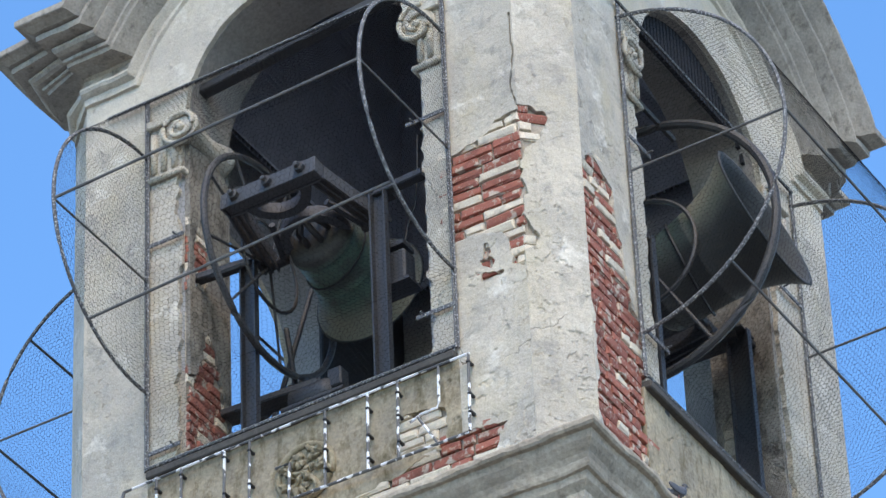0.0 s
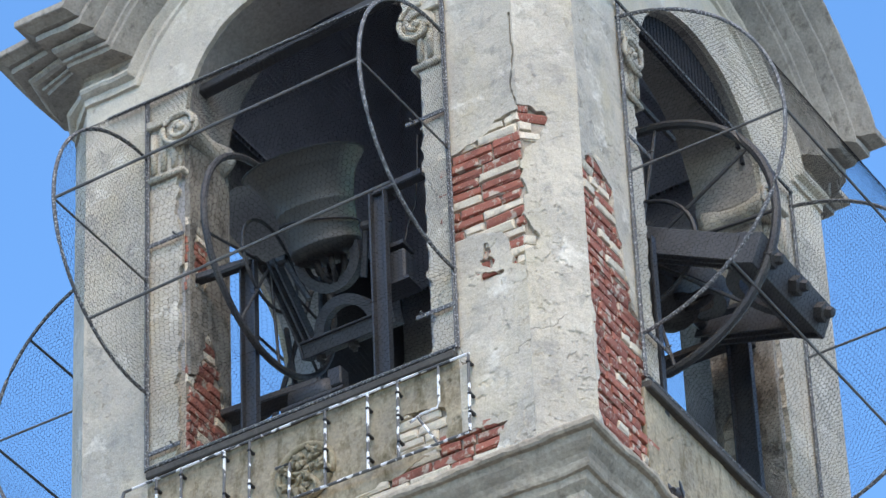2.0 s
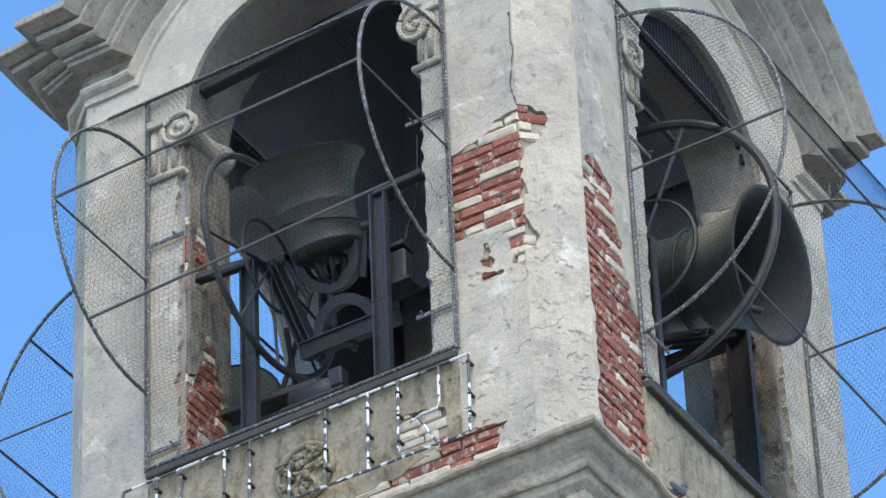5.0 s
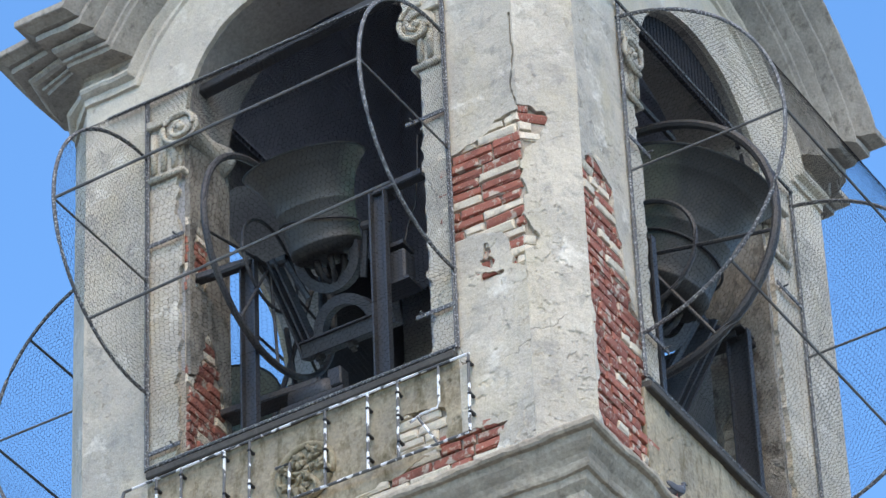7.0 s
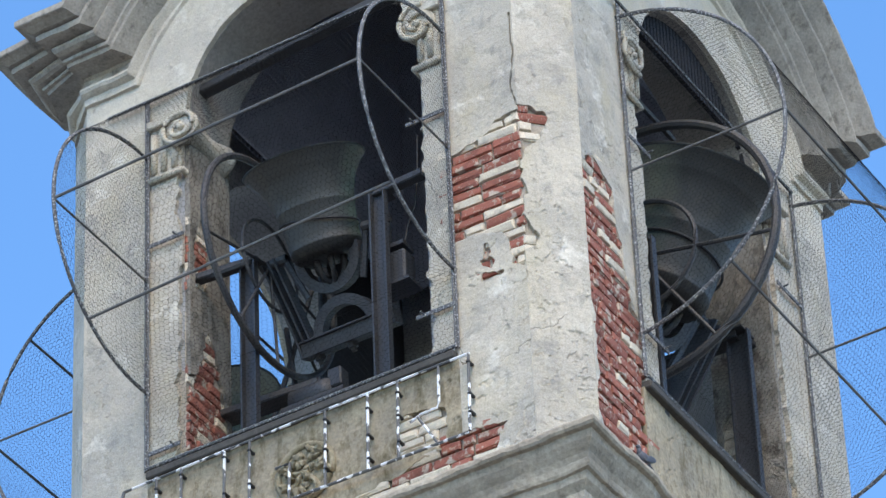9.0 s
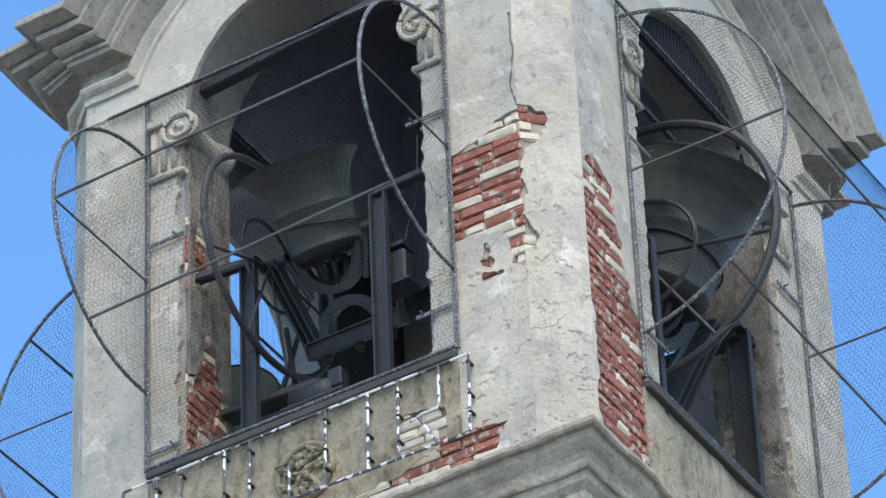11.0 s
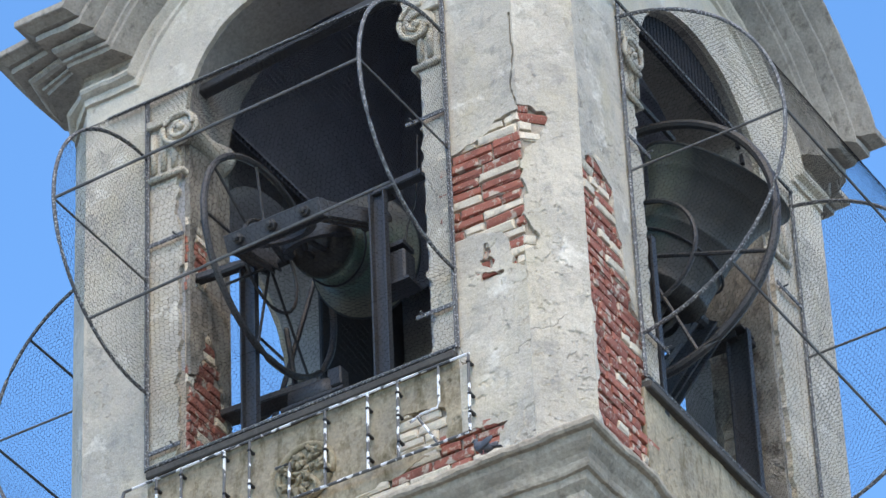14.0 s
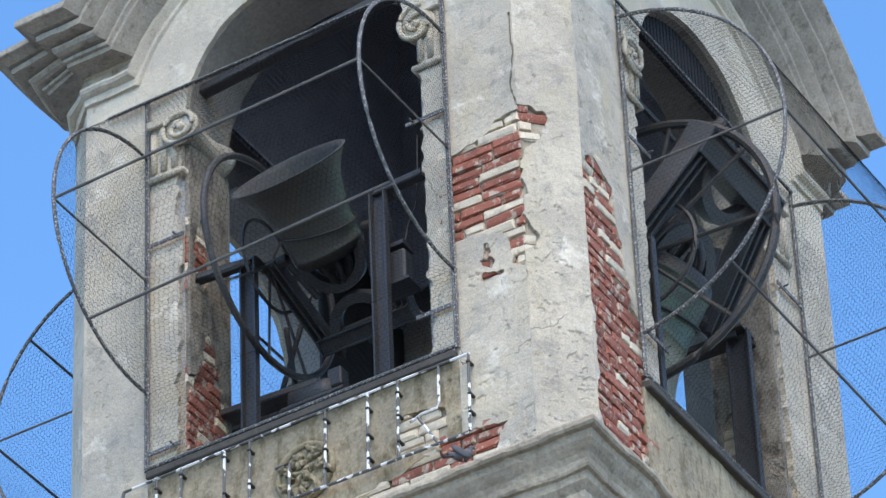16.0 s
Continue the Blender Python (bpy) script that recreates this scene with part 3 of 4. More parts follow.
# ---- cages over the openings ----
def mesh_patch(to3, s0, s1, w0, w1, keep=None, a=0.020, r=0.00075):
    """Hexagonal wire netting over a patch; each wire a thin three-sided rod."""
    verts, faces = [], []
    dx, dy = a * math.sqrt(3), a * 1.5
    seen = set()
    rows, cols = int((w1 - w0) / dy) + 2, int((s1 - s0) / dx) + 2
    for j in range(rows):
        for i in range(cols):
            cx, cy = s0 + (i + 0.5 * (j % 2)) * dx, w0 + j * dy
            c = [(cx + a * math.cos(radians(60 * k + 30)), cy + a * math.sin(radians(60 * k + 30))) for k in range(6)]
            for k in (0, 1, 2):
                p, q = c[k], c[k + 1]
                mx, my = (p[0] + q[0]) / 2, (p[1] + q[1]) / 2
                if not (s0 <= mx <= s1 and w0 <= my <= w1) or (keep and not keep(mx, my)):
                    continue
                P, Q = Vector(to3(*p)), Vector(to3(*q))
                t = (Q - P).normalized()
                u = t.cross(Vector((0.3, 0.5, 0.8))).normalized() * r
                w = t.cross(u)
                n = len(verts)
                for e in (P, Q):
                    verts.extend((e + u, e - u * 0.5 + w * 0.87, e - u * 0.5 - w * 0.87))
                faces.extend(((n, n + 1, n + 4, n + 3), (n + 1, n + 2, n + 5, n + 4), (n + 2, n, n + 3, n + 5)))
    return verts, faces


def cage(face, R, vc, zc, u0, u1, label, top, angles=(0.0, -50.0), sag=0.0):
    """A barrel-shaped cage of bars and wire netting over an opening."""
    F = FACES[face]
    th = tagged(new("bell_cage"), label, "cage")
    P = lambda u, v, z: F @ Vector((u, v, z))
    e = math.acos(max(-1, min(1, -vc / R)))
    arc = [(vc + R * math.cos(a), zc + R * math.sin(a)) for a in np.linspace(e, -e, 40)]
    zt, zb = arc[0][1], arc[-1][1]
    for u in (u0, u1):
        part("arc_bar", tube(bmesh.new(), [P(u, v, z) for v, z in arc], 0.013), M_BAR, th)
        low = zc - (sag if u == u0 else 0.0)
        part("strut", tube(bmesh.new(), [P(u, 0.01, low), P(u, vc + R, low)], 0.008), M_ROD, th)
        for s in (-1, 1):
            part("frame_bar", tube(bmesh.new(), [P(u + s * 0.009, 0.02, SILL), P(u + s * 0.009, 0.02, top)], 0.008), M_BAR, th)
    for a in angles:
        v, z = vc + R * math.cos(radians(a)), zc + R * math.sin(radians(a))
        b = radians(a) - sag / R
        part("cross_bar", tube(bmesh.new(), [P(u0, vc + R * math.cos(b), zc + R * math.sin(b)), P(u1, v, z)], 0.010), M_ROD, th)
    part("cross_bar", tube(bmesh.new(), [P(u0 - 0.3, 0.03, top), P(u1, 0.03, top)], 0.012), M_BAR, th)
    part("cross_bar", tube(bmesh.new(), [P(u0, 0.03, SILL + 0.01), P(u1, 0.03, SILL + 0.01)], 0.012), M_BAR, th)
    V, Fc = [], []

    def put(vf):
        n = len(V)
        V.extend(vf[0])
        Fc.extend(tuple(i + n for i in f) for f in vf[1])

    put(mesh_patch(lambda s, w: P(s, vc + R * math.cos(w / R), zc + R * math.sin(w / R)), u0, u1, -e * R, e * R))
    for u in (u0, u1):
        put(mesh_patch(lambda s, w: P(u, s, w), 0, vc + R, zb, zt, lambda s, w: (s - vc) ** 2 + (w - zc) ** 2 < R * R))
    put(mesh_patch(lambda s, w: P(s, 0.02, w), u0, u1, SILL, zb))
    put(mesh_patch(lambda s, w: P(s, 0.02, w), u0, u1, zt, top))
    tagged(raw("wire_mesh", V, Fc, M_WIRE, th), kind="stuff")
    return th


cage("south", 0.93, 0.10, 20.12, -1.10, 1.11, "barrel-shaped iron bar cage with hexagonal wire netting over the opening", 21.52, sag=0.06)
cage("east", 1.27, -0.17, 20.18, -1.105, 1.20, "large barrel-shaped iron cage with wire netting over the opening", 21.55)
cage("west", 1.10, -0.04, 20.09, -1.105, 1.105, "barrel-shaped iron cage with wire netting on the far opening", 21.55, (0.0, 42.0, -45.0))


# ---- bells ----
def bell_profile(D, H, wall_t):
    """Outer then inner line of a bell, mouth at z = -H, shoulder at 0."""
    R = D / 2
    outer = [(0.0, 0.015), (0.32, 0.012), (0.47, -0.01), (0.54, -0.05), (0.562, -0.10), (0.576, -0.113), (0.576, -0.128), (0.568, -0.135), (0.575, -0.20), (0.595, -0.36), (0.622, -0.50), (0.634, -0.51), (0.634, -0.53), (0.63, -0.537), (0.672, -0.64),
             (0.73, -0.76), (0.805, -0.855), (0.825, -0.865), (0.835, -0.88), (0.91, -0.945), (0.97, -0.985), (1.0, -1.0)]
    pts = [(r * R, z * H) for r, z in outer]
    inner = [(0.93, -1.0), (0.87, -0.955), (0.75, -0.84), (0.64, -0.70), (0.58, -0.50), (0.54, -0.20), (0.44, -0.08), (0.0, -0.06)]
    return pts + [(r * R, z * H) for r, z in inner]


def church_bell(name, D, k, drop, material, label, wheel_x, wheel_r, heavy=1.0):
    """A swinging bell with its steel headstock and wheel. The origin is the pivot; x runs along the axle."""
    th = tagged(new(name), label, "bell")
    H, sh = drop + 0.105 * k, 0.105 * k
    bm = bmesh.new()
    lathe(bm, bell_profile(D, H, 0.05), 56, Matrix.Translation((0, 0, sh)))
    bmesh.ops.remove_doubles(bm, verts=bm.verts, dist=1e-5)
    for f in bm.faces:
        c = f.calc_center_median() - Vector((0, 0, sh))
        r = math.hypot(c.x, c.y)
        # inner faces and the end of the lip take the darker material
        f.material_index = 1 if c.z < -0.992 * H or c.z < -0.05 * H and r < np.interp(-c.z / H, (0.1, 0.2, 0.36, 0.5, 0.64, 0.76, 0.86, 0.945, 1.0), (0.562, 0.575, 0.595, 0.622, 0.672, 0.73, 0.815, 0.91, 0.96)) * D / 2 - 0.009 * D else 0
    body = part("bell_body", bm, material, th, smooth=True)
    body.data.materials.append(M_BELL_INSIDE)
    # the clapper hangs from the crown and swings on its own
    bm = bmesh.new()
    tube(bm, [(0, 0, 0), (0, 0, -0.72 * H)], 0.014 * k, 8)
    lathe(bm, [(0.0, -0.70 * H), (0.018 * k, -0.70 * H), (0.042 * k, -0.76 * H), (0.048 * k, -0.80 * H), (0.036 * k, -0.85 * H), (0.018 * k, -0.88 * H), (0.015 * k, -0.97 * H), (0.0, -0.98 * H)], 14)
    part("clapper", bm, M_IRON, th, "dark iron clapper", m=pose(0, 0, sh - 0.06 * H), smooth=True)
    strap = [(0.625 * D / 2 * math.cos(a), 0.625 * D / 2 * math.sin(a), sh - 0.36 * H + 0.05 * math.cos(a)) for a in np.linspace(0, 2 * math.pi, 32, endpoint=False)]
    part("strap", tube(bmesh.new(), strap, 0.007 * k, 6, closed=True), M_RUBBER, th, "thin dark strap round the waist")
    # crown loops
    for a in (0, 60, 120):
        c, s = math.cos(radians(a)), math.sin(radians(a))
        pts = [(c * 0.10 * k * math.cos(w), s * 0.10 * k * math.cos(w), sh + 0.16 * k * math.sin(w)) for w in np.linspace(0, math.pi, 9)]
        part("crown_loop", tube(bmesh.new(), pts, 0.02 * k, 6), M_IRON, th, smooth=True)
    # headstock: beam on two sloping arms down to the axle
    top = (0.60 if heavy == 1.0 else 0.63) * k
    bm = bmesh.new()
    hy, hz = 0.06 * k * heavy, 0.055 * k * heavy
    box(bm, -0.33 * k, 0.33 * k, -0.75 * hy, 0.75 * hy, top - 0.75 * hz, top + 0.75 * hz, 0.004)
    beam = part("headstock_beam", bm, M_HEAD, th, "grey steel headstock beam")
    for s in (-1, 1):
        z0, z1 = sorted((s * 0.75 * hz, s * hz))
        part("flange", box(bmesh.new(), -0.33 * k, 0.33 * k, -hy, hy, top + z0, top + z1, 0.003), M_HEAD, beam)
        x0, x1 = sorted((s * 0.33 * k, s * 0.345 * k))
        part("end_plate", box(bmesh.new(), x0, x1, -hy, hy, top - hz, top + hz, 0.003), M_HEAD, beam)
    for x in (-0.24, 0.0, 0.24):
        bm = bmesh.new()
        e = k * heavy
        lathe(bm, [(0.0, 0.0), (0.036 * e, 0.0), (0.036 * e, 0.032 * e), (0.022 * e, 0.036 * e), (0.018 * e, 0.06 * e), (0.0, 0.064 * e)], 6, Matrix.Translation((x * k, 0, top + hz)))
        part("bolt", bm, M_IRON, beam)
    for s in (-1, 1):
        bm = bmesh.new()
        a, b = Vector((s * 0.30 * k, 0, top - 0.05 * k)), Vector((s * 0.40 * k, 0, -0.02 * k))
        d = b - a
        rot = d.to_track_quat("Z", "Y").to_matrix().to_4x4()
        mm = Matrix.Translation(a) @ rot
        L = d.length
        w = 0.05 * k * (1.35 if heavy > 1 else 1.0)
        box(bm, -w, w, -0.006 * k, 0.006 * k, 0, L, m=mm)
        arm = part("headstock_arm", bm, M_HEAD, th)
        for e in (-1, 1):
            y0, y1 = sorted((e * 0.038 * k, e * 0.05 * k))
            part("side_plate", box(bmesh.new(), -w, w, y0, y1, 0, L, m=mm), M_HEAD, arm)
        bm = bmesh.new()
        tube(bm, [(s * 0.20 * k, 0.02 * k, top - 0.30 * k), (s * 0.30 * k, 0.0, 0.0)], 0.022 * k, 6)
        part("crown_hanger", bm, M_HEAD, th)
        bm = bmesh.new()
        tube(bm, [(s * 0.28 * k, 0, 0), (s * 0.47 * k, 0, 0)], 0.035 * k, 10)
        part("axle", bm, M_IRON, th)
    # cast hanger: an arch over the crown loops, back to back with one hung from the beam
    for name, zc, a0 in (("crown_arch", 0.09, 0.0), ("beam_arch", top / k - 0.02, math.pi)):
        bm = bmesh.new()
        rings = []
        for i in range(21):
            a = a0 + math.pi * (-0.04 + 1.08 * i / 20)
            c, sn = math.cos(a), math.sin(a)
            rings.append([bm.verts.new((r * k * c, y * k, zc * k + r * k * sn)) for r, y in ((0.165, -0.04), (0.23, -0.04), (0.23, 0.04), (0.165, 0.04))])
        for p, q in zip(rings, rings[1:]):
            for i in range(4):
                bm.faces.new((p[i], p[(i + 1) % 4], q[(i + 1) % 4], q[i]))
        bm.faces.new(rings[0][::-1])
        bm.faces.new(rings[-1])
        part(name, bm, M_HEAD, th, "grey cast iron hanger between bell and beam")
    # wheel
    n = 56
    ring = [(wheel_x, wheel_r * math.cos(a), wheel_r * math.sin(a)) for a in np.linspace(0, 2 * math.pi, n, endpoint=False)]
    wheel = part("wheel_rim", tube(bmesh.new(), ring, 0.023 * k, 8, closed=True), M_IRON, th, "dark iron bell wheel")
    for a in (-12, 35, 70, 110, 145, 192):
        c, s = math.cos(radians(a)), math.sin(radians(a))
        part("spoke", tube(bmesh.new(), [(wheel_x, 0.04 * c, 0.04 * s), (wheel_x, wheel_r * c, wheel_r * s)], 0.010 * k, 6), M_IRON, wheel)
    inner = [(wheel_x, 0.42 * wheel_r * math.cos(a), 0.42 * wheel_r * math.sin(a)) for a in np.linspace(0, 2 * math.pi, 36, endpoint=False)]
    part("hub_ring", tube(bmesh.new(), inner, 0.012 * k, 6, closed=True), M_IRON, wheel)
    bm = bmesh.new()
    tube(bm, [(wheel_x, 0, 0), (-0.28 * k, 0, 0)], 0.03 * k, 8)
    part("axle", bm, M_IRON, th)
    return th


PIV_S, PIV_E, PIV_W = (-1.848, 0.30, 20.08), (-0.35, 1.962, 20.154), (-3.43, 1.94, 20.03)
BELL_S = church_bell("church_bell", 0.796, 1.0, 0.522, M_GREEN, "green patinated bronze bell swinging in a grey steel headstock", -0.41, 0.738)
BELL_E = church_bell("church_bell", 1.03, 1.36, 0.765, M_BRONZE, "large grey-green bronze bell swinging in a steel headstock", -0.36, 0.985, 1.35)
BELL_W = church_bell("church_bell", 0.80, 1.05, 0.55, M_BRONZE, "grey bronze bell in the far opening, seen from behind", -0.42, 0.75)


# ---- steel bell frames ----
def channel(bm, a, b, w, d, flip=1, t=0.012):
    """A U-section steel bar from a to b."""
    a, b = Vector(a), Vector(b)
    dv = b - a
    rot = dv.to_track_quat("Z", "Y").to_matrix().to_4x4()
    mm, L = Matrix.Translation(a) @ rot, dv.length
    box(bm, -w / 2, w / 2, -t / 2, t / 2, 0, L, m=mm)
    for s in (-1, 1):
        box(bm, s * w / 2 - t / 2, s * w / 2 + t / 2, 0, flip * d, 0, L, m=mm)
    return bm


def bell_support(face, posts, beams, label):
    """Steel posts and rails: posts (u, v, top, width), rails from point to point."""
    F = FACES[face]
    th = tagged(new("bell_support"), label, "support")
    P = lambda u, v, z: tuple(F @ Vector((u, v, z)))
    for u, v, z, w in posts:
        post = part("post", channel(bmesh.new(), P(u, v, SILL - 0.1), P(u, v, z), w, 0.05), M_STEEL, th)
        bm = bmesh.new()
        q = F @ Vector((u, v - 0.03, z))
        box(bm, q.x - w * 0.6, q.x + w * 0.6, q.y - w * 0.6, q.y + w * 0.6, q.z, q.z + 0.015, 0.003)
        part("cap_plate", bm, M_IRON, post)
    for a, b, w in beams:
        part("side_beam", channel(bmesh.new(), P(*a), P(*b), w, 0.04), M_IRON, th)
    return th


bell_support("south", ((-0.47, -0.20, 20.08, 0.10), (0.545, -0.10, 20.09, 0.10)), (((-0.86, -0.12, 20.03), (-0.47, -0.2, 20.06), 0.06), ((0.52, -0.1, 20.09), (0.86, -0.1, 20.10), 0.06), ((-0.86, -0.45, 19.16), (-0.12, -0.45, 19.11), 0.13)),
             "grey painted steel posts carrying the swinging bell")
bell_support("east", ((-0.80, -0.03, 19.86, 0.05), (0.68, -0.20, 20.13, 0.15)), (((0.68, -0.2, 20.10), (0.87, -0.2, 20.10), 0.08), ((0.68, -0.2, 20.09), (0.62, -0.95, 20.06), 0.12)),
             "dark steel posts carrying the large bell")


def tie_beam():
    bm = bmesh.new()
    channel(bm, FS @ Vector((-0.86, -0.14, 21.54)), FS @ Vector((0.70, -0.14, 21.67)), 0.075, 0.05)
    return tagged(part("tie_beam", bm, M_IRON), "dark rusted steel beam across the head of the arch", "beam")


tie_beam()


# ---- bricks laid bare ----
def brick_mesh(length, seed):
    rnd = random.Random(seed)
    h, d, c = 0.060, 0.024, 0.010
    L2, H2 = length / 2, h / 2
    j = lambda a: rnd.uniform(-a, a)
    rect = lambda x, z, y, q: [(-x + j(q), y + j(q * 0.6), -z + j(q)), (x + j(q), y + j(q * 0.6), -z + j(q)), (x + j(q), y + j(q * 0.6), z + j(q)), (-x + j(q), y + j(q * 0.6), z + j(q))]
    v = rect(L2, H2, -d, 0.0) + rect(L2, H2, -c, 0.007) + rect(L2 - c, H2 - c, 0.0, 0.009)
    f = [(a + i, a + (i + 1) % 4, a + 4 + (i + 1) % 4, a + 4 + i) for a in (0, 4) for i in range(4)] + [(8, 9, 10, 11)]
    me = bpy.data.meshes.new("brick")
    me.from_pydata(v, [], f)
    return me


BRICKS = {(kind, pale): [brick_mesh(L, 10 * n + L) for n in range(5)] for kind, L in (("long", 0.272), ("short", 0.130), ("bit", 0.085)) for pale in (0, 1)}
for (kind, pale), group in BRICKS.items():
    for me in group:
        me.materials.append(M_BRICK_PALE if pale else M_BRICK)


def lay_bricks(F, poly, parent, red, seed, front=-0.010, course=0.0725, grow=0.05, drop=0.03, lim=1.585, lo=-9.0, hi=9.0):
    """Courses of brick inside an outline in u and z; red(u, z) is the share of red ones."""
    rnd = random.Random(seed)
    us, zs = [p[0] for p in poly], [p[1] for p in poly]
    u0, u1, z0, z1 = min(us), max(us), min(zs), max(zs)
    bm = bmesh.new()
    box(bm, max(-lim, lo, u0 - 0.03), min(lim, hi, u1 + 0.02), -0.0398 + 0.0001 * seed, -0.0345 + 0.0002 * seed, z0 - 0.03, z1 + 0.03)
    part("mortar", bm, M_MORTAR, parent, m=F)
    cu, cz = sum(us) / len(us), sum(zs) / len(zs)
    fat = [(cu + (u - cu) * (1 + grow / max(0.1, abs(u - cu) + 0.05)), cz + (z - cz) * (1 + grow / max(0.1, abs(z - cz) + 0.05))) for u, z in poly]
    row = math.floor((z0 - BASE) / course)
    while BASE + (row + 0.5) * course < z1 + 0.04:
        z = BASE + (row + 0.5) * course
        u = u0 - 0.05 - rnd.uniform(0, 0.14)
        while u < u1 + 0.05:
            kind = rnd.choices(("long", "short", "bit"), (0.62, 0.30, 0.08))[0]
            L = {"long": 0.272, "short": 0.130, "bit": 0.085}[kind]
            mid = u + L / 2
            u += L + 0.014
            a, b = max(mid - L / 2, lo, -lim + rnd.uniform(0, 0.012)), min(mid + L / 2, hi, lim - rnd.uniform(0, 0.012))
            if b - a < 0.04 or not inside(fat, (a + b) / 2, z) or rnd.random() < drop:
                continue
            mid, cut = (a + b) / 2, (b - a) / L
            me = rnd.choice(BRICKS[kind, 0 if rnd.random() < red(mid, z) else 1])
            ob = new("brick", me)
            ob.parent = parent
            ob.matrix_basis = F @ pose(mid, front + rnd.uniform(-0.004, 0.004), z + rnd.uniform(-0.003, 0.003), rnd.uniform(-3.0, 3.0), rnd.uniform(-0.8, 0.8), rnd.uniform(-1.5, 1.5)) @ Matrix.Diagonal((cut, 1, 1, 1))
        row += 1


# ---- ionic capitals of the inner pilasters ----
def capital(face, s, label):
    F = FACES[face]
    th = tagged(new("capital"), label, "capital")
    h = JAMBS.get((face, s), HALF)
    e = s * (h + (-0.015 if h == HALF else 0.03 if face == "south" else 0.10))
    zc = SPRING - 0.11
    bm = bmesh.new()
    a, b = sorted((s * (h - 0.03), s * (FRAME - 0.01)))
    box(bm, a, b, -0.47, 0.05, SPRING - 0.035, SPRING + 0.03, 0.008)
    part("abacus", bm, M_PLASTER, th, m=F)
    # waisted bolster from the front scroll to the back one
    bm = bmesh.new()
    prof = [(0.0, 0.0), (0.118, 0.0), (0.125, 0.012), (0.112, 0.05), (0.088, 0.14), (0.078, 0.24), (0.09, 0.34), (0.118, 0.43), (0.122, 0.46), (0.0, 0.462)]
    lathe(bm, prof, 24, F @ Matrix.Translation((e, 0.035, zc)) @ Matrix.Rotation(radians(90), 4, "X"))
    part("bolster", bm, M_PLASTER, th, smooth=True)
    # spiral relief on the front
    pts = []
    for i in range(46):
        w = i / 45
        ang, r = s * (1.2 + w * 3.1 * math.pi), 0.108 * (1 - w) ** 0.8 + 0.034
        r += 0.012 * noise.noise((w * 7, s * 3.0, len(face)))
        pts.append(F @ Vector((e + r * math.cos(ang), 0.042 + 0.01 * (1 - w), zc + r * math.sin(ang))))
    part("scroll", tube(bmesh.new(), pts, 0.018, 7), M_PLASTER, th, smooth=True)
    bm = bmesh.new()
    bmesh.ops.create_icosphere(bm, subdivisions=2, radius=0.03, matrix=F @ Matrix.Translation((e, 0.040, zc)))
    part("scroll_eye", bm, M_PLASTER, th, smooth=True)
    # neck with upright rolls and the astragal below
    bm = bmesh.new()
    a, b = sorted((s * (h + 0.02), s * (FRAME - 0.02)))
    box(bm, a, b, -0.40, 0.012, SPRING - 0.42, SPRING - 0.03, 0.01)
    part("neck", bm, M_PLASTER, th, m=F)
    for u in (0.045, 0.125, 0.2) if h == HALF else (0.04, 0.11):
        part("flute", tube(bmesh.new(), [F @ Vector((s * (h + u), 0.012, SPRING - 0.40)), F @ Vector((s * (h + u), 0.012, SPRING - 0.08))], 0.024, 8), M_PLASTER, th, smooth=True)
    part("astragal", tube(bmesh.new(), [F @ Vector((s * FRAME * 0.985, 0.012, SPRING - 0.44)), F @ Vector((s * (h - 0.01), 0.012, SPRING - 0.44)), F @ Vector((s * (h - 0.01), -0.42, SPRING - 0.44))], 0.024, 8), M_PLASTER, th, smooth=True)
    return th


for face in ("south", "east"):
    for s in (-1, 1):
        tagged(capital(face, s, "crumbling plaster scroll capital on the inner pilaster"), group="pilaster capitals")


# ---- sill, rosette, white bar frame on the parapet ----
def sill(face):
    F = FACES[face]
    bm = bmesh.new()
    box(bm, -FRAME + 0.01, FRAME - 0.01, -0.49, 0.045, SILL - 0.07, SILL - 0.012, 0.008)
    th = tagged(part("window_sill", bm, M_SILL, m=F), "thin grey stone sill of the bell opening", "sill", kind="structure")
    bm = bmesh.new()
    box(bm, -HALF + 0.02, HALF - 0.02, -0.10, -0.09, SILL - 0.01, SILL + 0.07)
    box(bm, -HALF + 0.02, HALF - 0.02, -0.09, -0.03, SILL - 0.01, SILL)
    part("angle_iron", bm, M_IRON, th)
    return th


sill("south")
sill("east")


